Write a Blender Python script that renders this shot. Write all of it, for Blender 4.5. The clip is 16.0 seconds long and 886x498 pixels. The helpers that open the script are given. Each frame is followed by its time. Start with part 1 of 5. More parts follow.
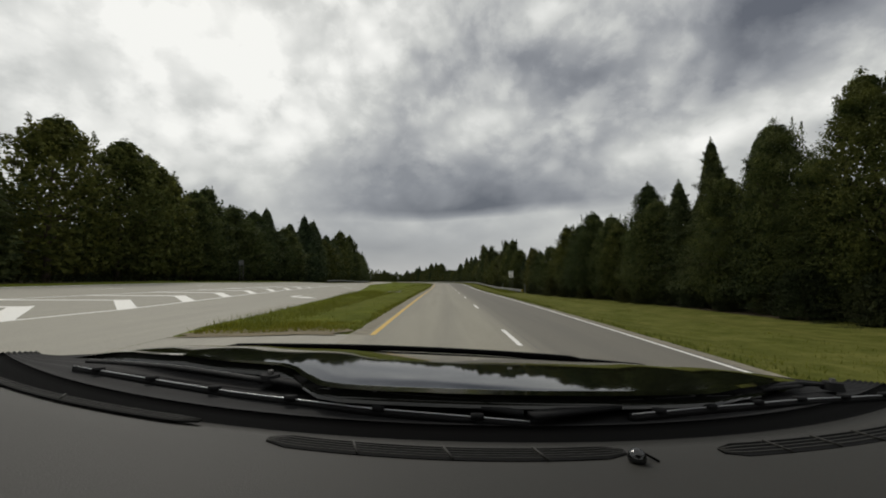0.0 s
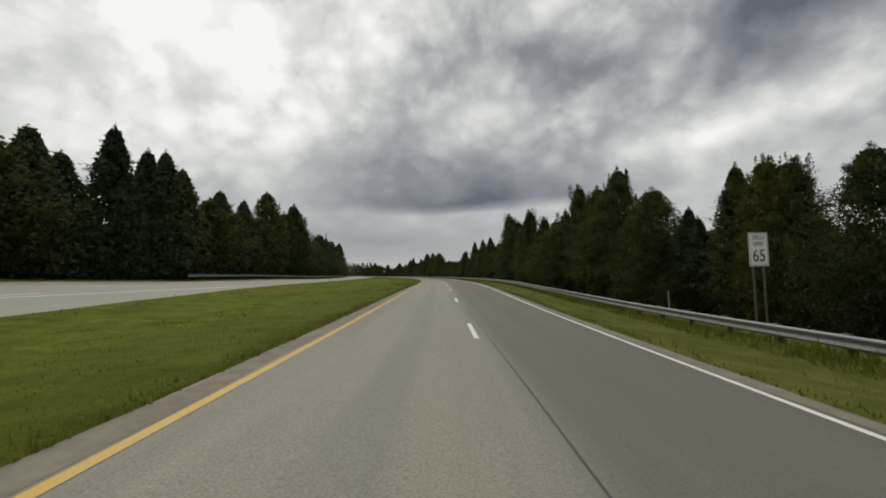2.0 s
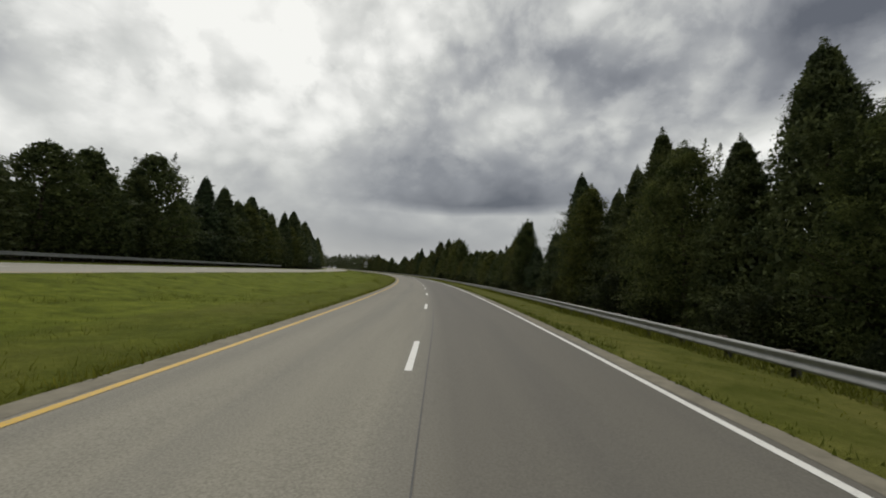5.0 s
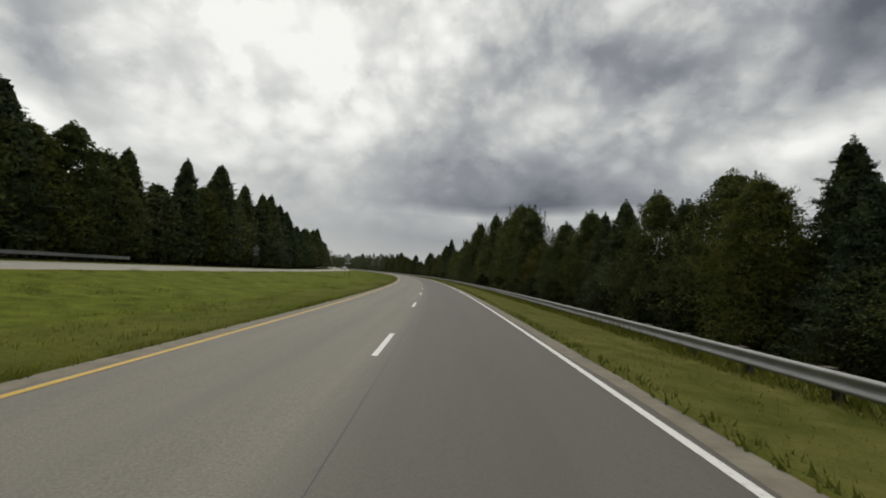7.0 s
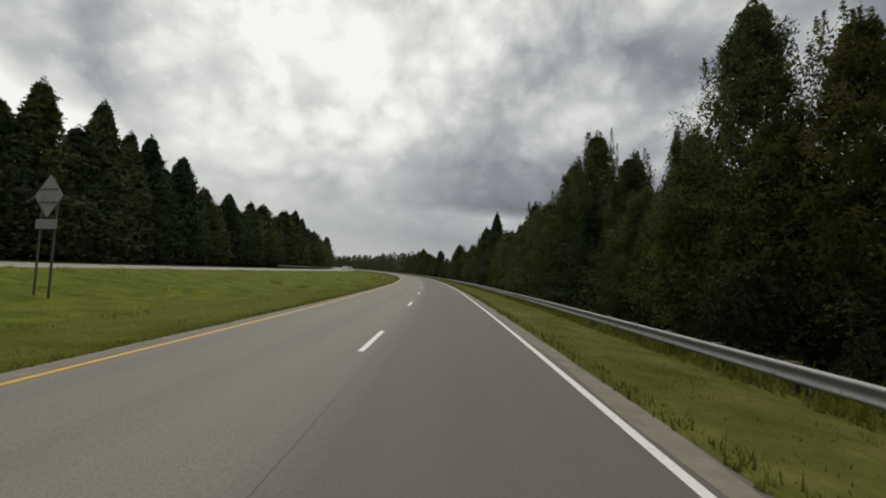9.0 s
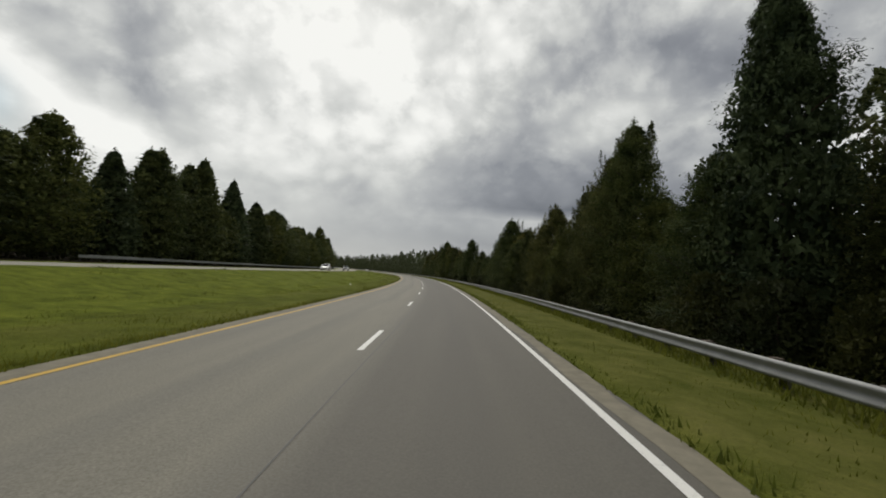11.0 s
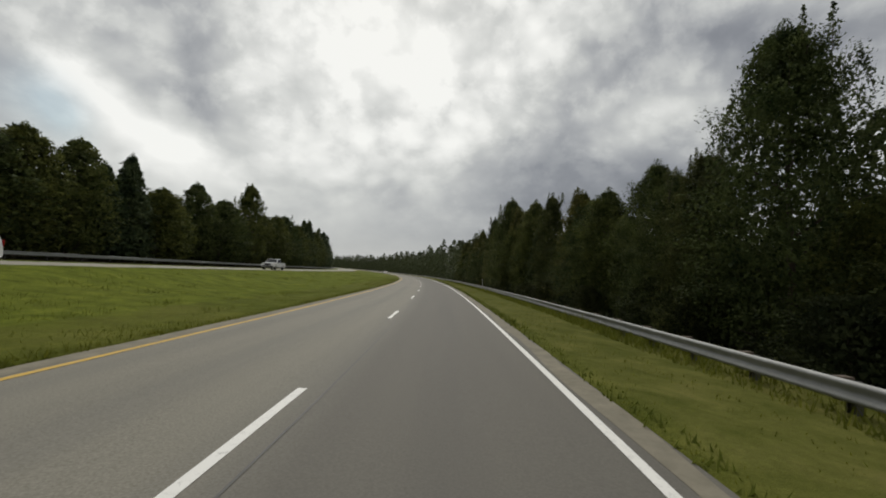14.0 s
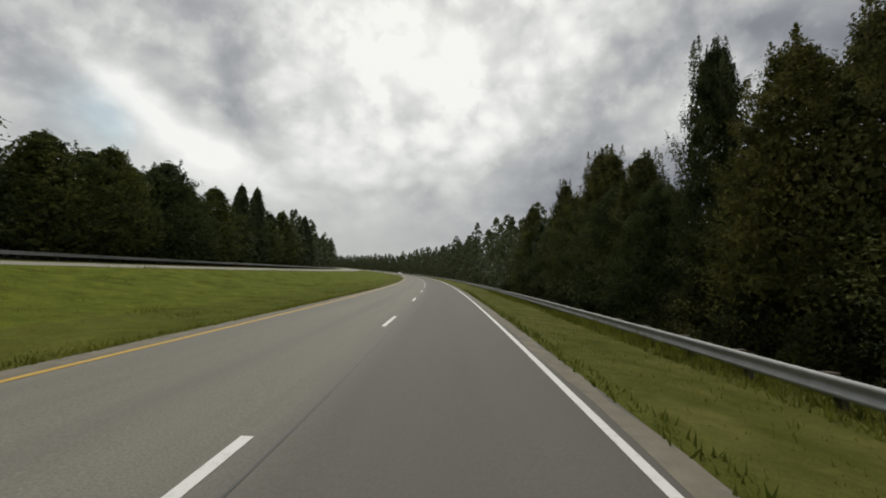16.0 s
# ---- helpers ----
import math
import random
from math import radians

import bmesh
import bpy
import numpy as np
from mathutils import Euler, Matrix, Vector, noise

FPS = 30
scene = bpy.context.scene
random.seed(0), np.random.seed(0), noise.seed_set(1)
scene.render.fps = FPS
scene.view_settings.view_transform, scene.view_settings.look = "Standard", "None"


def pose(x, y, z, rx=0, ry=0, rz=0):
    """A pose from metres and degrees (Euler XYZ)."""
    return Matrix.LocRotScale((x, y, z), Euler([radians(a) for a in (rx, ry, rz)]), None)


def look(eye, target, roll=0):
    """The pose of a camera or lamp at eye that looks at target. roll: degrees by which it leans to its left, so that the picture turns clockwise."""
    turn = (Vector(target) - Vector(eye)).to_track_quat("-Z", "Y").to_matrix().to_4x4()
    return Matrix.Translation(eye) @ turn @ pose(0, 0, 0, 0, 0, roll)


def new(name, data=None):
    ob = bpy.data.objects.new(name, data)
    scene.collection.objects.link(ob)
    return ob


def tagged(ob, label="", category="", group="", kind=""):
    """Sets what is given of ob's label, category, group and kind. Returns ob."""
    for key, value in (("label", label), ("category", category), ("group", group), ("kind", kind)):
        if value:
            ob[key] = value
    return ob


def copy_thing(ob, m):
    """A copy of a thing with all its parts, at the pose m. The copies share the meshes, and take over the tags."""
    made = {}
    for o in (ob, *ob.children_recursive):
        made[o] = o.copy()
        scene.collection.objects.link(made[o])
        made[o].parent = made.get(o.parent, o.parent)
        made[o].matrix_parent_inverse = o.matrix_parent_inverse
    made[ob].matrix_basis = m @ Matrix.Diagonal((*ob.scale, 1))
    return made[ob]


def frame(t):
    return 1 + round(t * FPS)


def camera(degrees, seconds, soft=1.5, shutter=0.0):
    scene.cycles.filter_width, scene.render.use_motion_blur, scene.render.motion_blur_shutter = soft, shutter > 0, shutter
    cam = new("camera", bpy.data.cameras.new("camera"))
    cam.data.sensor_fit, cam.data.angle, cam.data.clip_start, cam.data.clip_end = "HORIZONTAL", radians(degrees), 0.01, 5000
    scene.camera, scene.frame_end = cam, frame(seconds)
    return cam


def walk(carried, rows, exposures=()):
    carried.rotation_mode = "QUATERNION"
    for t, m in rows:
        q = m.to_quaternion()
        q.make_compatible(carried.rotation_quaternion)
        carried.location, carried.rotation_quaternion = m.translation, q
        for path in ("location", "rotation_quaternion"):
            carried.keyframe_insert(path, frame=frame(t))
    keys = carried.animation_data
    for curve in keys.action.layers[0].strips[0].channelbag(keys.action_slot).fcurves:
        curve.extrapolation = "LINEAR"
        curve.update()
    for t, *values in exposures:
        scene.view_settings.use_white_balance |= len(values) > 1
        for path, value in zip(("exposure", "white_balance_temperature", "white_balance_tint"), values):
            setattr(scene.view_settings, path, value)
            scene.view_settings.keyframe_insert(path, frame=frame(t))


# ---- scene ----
# ---------------------------------------------------------------- camera
cam = camera(94.1, 16.0, soft=1.9)
ROWS = [
    (0.0, -1.99, 0.00, 1.75, 4.11, 1.74, 0.11),
    (0.5, -1.79, 15.15, 1.82, 3.72, 1.77, 0.16),
    (1.0, -1.59, 30.30, 1.80, 3.45, 1.83, 0.11),
    (1.5, -1.36, 45.45, 1.72, 3.30, 1.90, 0.03),
    (2.0, -1.14, 60.60, 1.62, 3.33, 1.57, 0.12),
    (2.5, -0.96, 75.74, 1.59, 3.37, 0.36, 0.36),
    (3.0, -0.84, 90.89, 1.68, 3.65, -0.95, 0.56),
    (3.5, -0.79, 106.04, 1.76, 3.71, -1.63, 0.93),
    (4.0, -0.88, 121.19, 1.72, 3.29, -2.24, 1.48),
    (4.5, -1.11, 136.34, 1.63, 3.24, -2.55, 2.03),
    (5.0, -1.53, 151.49, 1.56, 3.33, -2.62, 2.90),
    (5.5, -2.22, 166.63, 1.50, 3.37, -2.62, 4.06),
    (6.0, -3.24, 181.76, 1.45, 3.38, -2.62, 5.28),
    (6.5, -4.58, 196.87, 1.40, 3.39, -2.62, 6.54),
    (7.0, -6.23, 211.95, 1.36, 3.41, -2.62, 7.67),
    (7.5, -8.18, 227.00, 1.32, 3.43, -2.62, 8.75),
    (8.0, -10.40, 242.00, 1.27, 3.45, -2.62, 9.81),
    (8.5, -12.91, 256.97, 1.25, 3.49, -2.62, 10.91),
    (9.0, -15.70, 271.88, 1.23, 3.51, -2.62, 11.98),
    (9.5, -18.77, 286.75, 1.21, 3.55, -2.62, 13.01),
    (10.0, -22.09, 301.55, 1.21, 3.58, -2.62, 14.00),
    (10.5, -25.67, 316.30, 1.21, 3.61, -2.62, 14.97),
    (11.0, -29.49, 330.99, 1.24, 3.65, -2.62, 15.91),
    (11.5, -33.56, 345.61, 1.25, 3.68, -2.62, 16.83),
    (12.0, -37.85, 360.16, 1.28, 3.71, -2.62, 17.73),
    (12.5, -42.38, 374.65, 1.33, 3.75, -2.62, 18.69),
    (13.0, -47.14, 389.06, 1.37, 3.77, -2.62, 19.63),
    (13.5, -52.14, 403.39, 1.43, 3.79, -2.62, 20.52),
    (14.0, -57.35, 417.64, 1.49, 3.84, -2.62, 21.35),
    (14.5, -62.78, 431.81, 1.56, 3.87, -2.62, 22.32),
    (15.0, -68.47, 445.89, 1.64, 3.91, -2.62, 23.43),
    (15.5, -74.43, 459.84, 1.72, 3.92, -2.62, 24.48),
    (16.0, -80.62, 473.70, 1.82, 3.91, -2.62, 25.32),
    ]
walk(cam, [(t, pose(x, y, z, 90 + p, r, h)) for t, x, y, z, p, r, h in ROWS])

# ---------------------------------------------------------------- sky, sun, exposure
SUN_AZ, SUN_EL = -30.0, 48.0          # degrees, clockwise from +y; behind the clouds ahead
scene.view_settings.exposure = 0.0


def node_tools(tree):
    def add(kind, **kw):
        n = tree.nodes.new(kind)
        for k, v in kw.items():
            if k == "inputs":
                for i, val in v.items():
                    n.inputs[i].default_value = val
            elif k == "op":
                n.operation = v
            elif k == "blend":
                n.blend_type = v
            elif k == "dtype":
                n.data_type = v
            elif k == "gtype":
                n.gradient_type = v
            elif k == "vtype":
                n.vector_type = v
        return n

    def link(a, b):
        tree.links.new(a, b)

    def math_(op, a, b=None, clamp=False):
        n = add("ShaderNodeMath", op=op)
        n.use_clamp = clamp
        for i, v in enumerate((a, b)):
            if v is None:
                continue
            if isinstance(v, (int, float)):
                n.inputs[i].default_value = v
            else:
                link(v, n.inputs[i])
        return n.outputs[0]

    def noise_(vec, scale, detail=4.0, rough=0.55, dist=0.0):
        n = add("ShaderNodeTexNoise")
        link(vec, n.inputs["Vector"])
        n.inputs["Scale"].default_value, n.inputs["Detail"].default_value = scale, detail
        n.inputs["Roughness"].default_value, n.inputs["Distortion"].default_value = rough, dist
        return n

    def ramp(fac, stops):
        n = add("ShaderNodeValToRGB")
        link(fac, n.inputs[0])
        els = n.color_ramp.elements
        while len(els) < len(stops):
            els.new(0.5)
        for e, (p, c) in zip(els, stops):
            e.position = p
            e.color = (*c, 1) if len(c) == 3 else c
        return n.outputs[0]

    def mix(fac, a, b, blend="MIX"):
        n = add("ShaderNodeMix", dtype="RGBA", blend=blend)
        for sock, v in ((n.inputs[0], fac), (n.inputs[6], a), (n.inputs[7], b)):
            if isinstance(v, (int, float)):
                sock.default_value = v
            elif isinstance(v, tuple):
                sock.default_value = (*v, 1)
            else:
                link(v, sock)
        return n.outputs[2]

    return add, link, math_, noise_, ramp, mix


# cloud masses: bearing and height in degrees, half-widths, brightness
CLOUDS = [
    (-27, 31, 24, 17, 0.30), (-20, 20, 15, 8, 0.14), (-10, 15, 13, 4, -0.06), (41, 27.5, 15, 6, -0.36), (22, 25, 11, 5.5, -0.22),
    (44, 17.5, 8, 2.8, 0.08), (34, 15.5, 9, 2.4, 0.09), (25, 14.0, 8, 2.2, 0.12), (5, 21, 7, 4, 0.12), (20, 5.5, 8, 1.8, 0.13), (-44, 27, 12, 16, 0.17),
    (-58, 26, 8, 14, 0.16), (-56, 13, 11, 5, 0.24), (-82, 18, 10, 14, -0.04), (-38, 13, 10, 5, 0.12), (-8, 5.0, 32, 6.0, -0.16),
    # bearings 145 and -145: bright patches added out of view as fill light
    (62, 24, 18, 16, -0.10), (145, 38, 55, 38, 0.20), (-145, 38, 55, 38, 0.20), (-4, 34, 12, 6, 0.12),
]


# slanting banks: bearing, height, half-length, half-width, tilt, brightness
BANKS = [
    (-56, 25, 15, 5.0, -47, -0.20), (-60, 17, 13, 4.0, -29, 0.26), (37, 23.5, 15, 5.0, 20, -0.16), (36, 15.5, 13, 2.6, 14, 0.12),
    (-14, 17.5, 14, 4.0, -22, -0.14), (14, 27, 14, 5, -25, -0.12), (-72, 20, 10, 7, -60, -0.08),
]


def build_sky():
    world = bpy.data.worlds.new("sky")
    scene.world = world
    world.use_nodes = True
    tree = world.node_tree
    tree.nodes.clear()
    add, link, math_, noise_, ramp, mix = node_tools(tree)
    coord = add("ShaderNodeTexCoord").outputs["Generated"]
    xyz = add("ShaderNodeSeparateXYZ")
    link(coord, xyz.inputs[0])
    x, y, z = xyz.outputs
    az = math_("MULTIPLY", math_("ARCTAN2", x, y), 57.2958)
    el = math_("MULTIPLY", math_("ARCSINE", z), 57.2958)
    place = add("ShaderNodeCombineXYZ")
    link(az, place.inputs[0])
    link(el, place.inputs[1])
    def vec(op, p, q=None, r=None):
        n = add("ShaderNodeVectorMath", op=op)
        for i, v in enumerate((p, q, r)):
            if v is None:
                continue
            if isinstance(v, tuple):
                n.inputs[i].default_value = v
            else:
                link(v, n.inputs[i])
        return n.outputs[0]

    # billows, wider than high, flatter near the horizon
    puff = add("ShaderNodeCombineXYZ")
    link(math_("MULTIPLY", az, 0.050), puff.inputs[0])
    link(math_("MULTIPLY", math_("POWER", math_("MAXIMUM", math_("ADD", el, 2.0), 0.1), 0.72), 0.21), puff.inputs[1])
    puff.inputs[2].default_value = 3.7
    puff = puff.outputs[0]
    turb = noise_(puff, 1.4, 1, 0.5)
    bent = vec("MULTIPLY_ADD", vec("SUBTRACT", turb.outputs["Color"], (0.5, 0.5, 0.5)), (0.20, 0.17, 0), puff)
    # the way towards the sun, on which the heads of the clouds are lit
    sunward = vec("NORMALIZE", vec("SUBTRACT", (-1.35, 2.9, 3.7), puff))

    def thick(scale, detail, rough_, shift):
        here = noise_(bent, scale, detail, rough_).outputs["Fac"]
        there = noise_(vec("MULTIPLY_ADD", sunward, (shift, shift, 0), bent), scale, detail, rough_).outputs["Fac"]
        return here, math_("SUBTRACT", here, there)
    big, lit_big = thick(1.5, 2, 0.45, 0.12)
    mid = noise_(bent, 3.4, 4, 0.50).outputs["Fac"]
    fine = noise_(bent, 8.0, 4, 0.55).outputs["Fac"]
    # rounded heads of cumulus
    heads = []
    for size in (3.0, 6.5):
        v = add("ShaderNodeTexVoronoi")
        v.feature = "SMOOTH_F1"
        link(bent, v.inputs["Vector"])
        v.inputs["Scale"].default_value, v.inputs["Smoothness"].default_value = size, 0.5
        heads.append(v.outputs["Distance"])
    warp = add("ShaderNodeVectorMath", op="MULTIPLY_ADD")
    link(turb.outputs["Color"], warp.inputs[0])
    warp.inputs[1].default_value = (10, 5, 0)
    shift = add("ShaderNodeVectorMath", op="SUBTRACT")
    link(place.outputs[0], shift.inputs[0])
    shift.inputs[1].default_value = (5.0, 2.5, 0)
    link(shift.outputs[0], warp.inputs[2])
    total = 0.65
    for a, e, ra, re, amp in CLOUDS:
        m = add("ShaderNodeMapping", vtype="TEXTURE")
        link(warp.outputs[0], m.inputs["Vector"])
        m.inputs["Location"].default_value = (a, e, 0)
        m.inputs["Scale"].default_value = (ra * 1.5, re * 1.5, 1)
        g = add("ShaderNodeTexGradient", gtype="QUADRATIC_SPHERE")
        link(m.outputs[0], g.inputs[0])
        total = math_("ADD", math_("MULTIPLY", g.outputs["Fac"], amp * 1.5), total)
    # slanting banks of cloud
    for a, e, ra, re, tilt, amp in BANKS:
        m = add("ShaderNodeMapping", vtype="TEXTURE")
        link(warp.outputs[0], m.inputs["Vector"])
        m.inputs["Location"].default_value = (a, e, 0)
        m.inputs["Rotation"].default_value = (0, 0, radians(tilt))
        m.inputs["Scale"].default_value = (ra * 1.5, re * 1.5, 1)
        g = add("ShaderNodeTexGradient", gtype="QUADRATIC_SPHERE")
        link(m.outputs[0], g.inputs[0])
        total = math_("ADD", math_("MULTIPLY", g.outputs["Fac"], amp * 1.5), total)
    # a long dark shelf of cloud with a level base
    m = add("ShaderNodeMapping", vtype="TEXTURE")
    link(warp.outputs[0], m.inputs["Vector"])
    m.inputs["Location"].default_value = (5, 9.5, 0)
    m.inputs["Scale"].default_value = (36, 13, 1)
    g = add("ShaderNodeTexGradient", gtype="QUADRATIC_SPHERE")
    link(m.outputs[0], g.inputs[0])
    low = add("ShaderNodeSeparateXYZ")
    link(warp.outputs[0], low.inputs[0])
    base = ramp(math_("MULTIPLY", math_("SUBTRACT", math_("ADD", math_("MULTIPLY", low.outputs[1], 0.35), math_("MULTIPLY", el, 0.65)), 6.0), 0.1), [(0.22, (0, 0, 0)), (0.38, (1, 1, 1))])
    total = math_("SUBTRACT", total, math_("MULTIPLY", math_("MULTIPLY", g.outputs["Fac"], base), 0.74))
    # the lowest sky is a plain haze
    calm = ramp(math_("MULTIPLY", el, 0.05), [(0.22, (0.12, 0.12, 0.12)), (0.50, (0.5, 0.5, 0.5)), (0.95, (1, 1, 1))])
    # thick cloud is dark, its sunward heads are bright
    rough = 0.0
    for fac, gain in ((big, -0.40), (mid, -0.28), (fine, -0.20), (heads[0], -0.24), (heads[1], -0.20)):
        rough = math_("ADD", math_("MULTIPLY", math_("SUBTRACT", fac, 0.5), gain), rough)
    torn = math_("ADD", math_("MULTIPLY", mid, 0.62), math_("MULTIPLY", noise_(bent, 11.0, 5, 0.6).outputs["Fac"], 0.38))
    rough = math_("ADD", math_("MULTIPLY", math_("SUBTRACT", ramp(torn, [(0.45, (1, 1, 1)), (0.53, (0, 0, 0))]), 0.5), 0.06), rough)
    rough = math_("ADD", math_("MULTIPLY", lit_big, 0.55), rough)
    total = math_("ADD", total, math_("MULTIPLY", rough, calm))
    cloud = ramp(total, [(-0.0, (0.120, 0.130, 0.155)), (0.34, (0.258, 0.270, 0.294)), (0.52, (0.394, 0.405, 0.416)),
                         (0.72, (0.595, 0.605, 0.588)), (1.0, (0.92, 0.92, 0.885))])
    sky = add("ShaderNodeTexSky")
    sky.sky_type = "NISHITA"
    sky.sun_disc = False
    sky.sun_elevation, sky.sun_rotation = radians(SUN_EL), radians(SUN_AZ)
    blue = mix(1.0, sky.outputs[0], (0.13, 0.125, 0.10), "MULTIPLY")
    # one small hole in the cloud cover
    m = add("ShaderNodeMapping", vtype="TEXTURE")
    link(warp.outputs[0], m.inputs["Vector"])
    m.inputs["Location"].default_value = (-66, 15, 0)
    m.inputs["Scale"].default_value = (6, 6, 1)
    g = add("ShaderNodeTexGradient", gtype="QUADRATIC_SPHERE")
    link(m.outputs[0], g.inputs[0])
    hole = math_("MULTIPLY", g.outputs["Fac"], 1.6, True)
    colour = mix(math_("SUBTRACT", 0.97, math_("MULTIPLY", hole, 0.5)), blue, cloud)
    bg = add("ShaderNodeBackground")
    link(colour, bg.inputs[0])
    bg.inputs[1].default_value = 1.0
    out = add("ShaderNodeOutputWorld")
    link(bg.outputs[0], out.inputs[0])


build_sky()
sun_data = bpy.data.lights.new("sun", "SUN")
sun_data.energy, sun_data.angle, sun_data.color = 1.3, radians(14), (1.0, 0.95, 0.87)
sun = new("sun", sun_data)
a, e = radians(SUN_AZ), radians(SUN_EL)
sun.matrix_world = look((math.sin(a) * math.cos(e) * 90, math.cos(a) * math.cos(e) * 90, math.sin(e) * 90), (0, 0, 0))


# ---------------------------------------------------------------- materials
def material(name):
    m = bpy.data.materials.new(name)
    m.use_nodes = True
    m.node_tree.nodes.clear()
    t = node_tools(m.node_tree)
    add, link = t[0], t[1]
    bsdf = add("ShaderNodeBsdfPrincipled")
    out = add("ShaderNodeOutputMaterial")
    link(bsdf.outputs[0], out.inputs[0])
    return m, bsdf, t


def bump(t, bsdf, height, strength, dist=0.02):
    add, link = t[0], t[1]
    b = add("ShaderNodeBump")
    b.inputs["Strength"].default_value, b.inputs["Distance"].default_value = strength, dist
    link(height, b.inputs["Height"])
    link(b.outputs[0], bsdf.inputs["Normal"])


def mat_pavement(name, light, dark, lane_tint, overlay=0.0):
    """Worn pavement; the UV map holds metres across and along the road."""
    m, bsdf, t = material(name)
    add, link, math_, noise_, ramp, mix = t
    uv = add("ShaderNodeUVMap").outputs[0]
    pos = add("ShaderNodeTexCoord").outputs["Object"]
    long_ = add("ShaderNodeMapping")
    link(uv, long_.inputs[0])
    long_.inputs["Scale"].default_value = (1.0, 0.05, 1)
    streak = noise_(long_.outputs[0], 1.6, 5, 0.6)
    patch = noise_(pos, 0.09, 4, 0.6)
    grain = noise_(pos, 38, 3, 0.7)
    speck = noise_(pos, 6, 4, 0.7)
    base = mix(ramp(streak.outputs["Fac"], [(0.3, (0, 0, 0)), (0.7, (1, 1, 1))]), light, dark)
    base = mix(math_("MULTIPLY", patch.outputs["Fac"], 0.5), base, tuple(c * 0.75 for c in light))
    base = mix(0.30, base, ramp(grain.outputs["Fac"], [(0.3, (0.02, 0.02, 0.02)), (0.7, (0.5, 0.485, 0.435))]))
    base = mix(math_("MULTIPLY", ramp(speck.outputs["Fac"], [(0.62, (0, 0, 0)), (0.75, (1, 1, 1))]), 0.25), base, (0.07, 0.068, 0.065))
    # wheel tracks and the oil line between them
    sep = add("ShaderNodeSeparateXYZ")
    link(uv, sep.inputs[0])
    if overlay:
        # a darker, later surfacing begins some way along
        newer = ramp(math_("MULTIPLY", math_("SUBTRACT", sep.outputs[1], 139.0), 0.02), [(0.0, (0, 0, 0)), (0.9, (1, 1, 1))])
        base = mix(math_("MULTIPLY", newer, overlay), base, (0.075, 0.070, 0.062))
    if lane_tint:
        wav = math_("COSINE", math_("MULTIPLY", sep.outputs[0], 2 * math.pi / 1.85))
        band = ramp(math_("ADD", math_("MULTIPLY", wav, 0.35), math_("MULTIPLY", streak.outputs["Fac"], 0.6)), [(0.25, (0, 0, 0)), (0.75, (1, 1, 1))])
        base = mix(math_("MULTIPLY", band, 0.22), base, (0.10, 0.098, 0.095))
        right = ramp(math_("ADD", math_("MULTIPLY", sep.outputs[0], 0.25), 0.45), [(0.42, (0, 0, 0)), (0.58, (1, 1, 1))])
        base = mix(math_("MULTIPLY", right, lane_tint), base, (0.082, 0.076, 0.068))
    link(base, bsdf.inputs["Base Color"])
    bsdf.inputs["Roughness"].default_value = 0.78
    bsdf.inputs["Specular IOR Level"].default_value = 0.35
    bump(t, bsdf, grain.outputs["Fac"], 0.35, 0.008)
    return m


def mat_paint(name, colour, worn=0.45):
    m, bsdf, t = material(name)
    add, link, math_, noise_, ramp, mix = t
    pos = add("ShaderNodeTexCoord").outputs["Object"]
    n = noise_(pos, 9, 6, 0.75)
    g = noise_(pos, 60, 3, 0.7)
    w = ramp(math_("ADD", math_("MULTIPLY", n.outputs["Fac"], 0.7), math_("MULTIPLY", g.outputs["Fac"], 0.3)), [(worn + 0.08, (0, 0, 0)), (worn + 0.25, (1, 1, 1))])
    base = mix(math_("MULTIPLY", w, 0.6), colour, (0.22, 0.21, 0.20))
    link(base, bsdf.inputs["Base Color"])
    bsdf.inputs["Roughness"].default_value = 0.6
    bump(t, bsdf, g.outputs["Fac"], 0.3, 0.004)
    return m


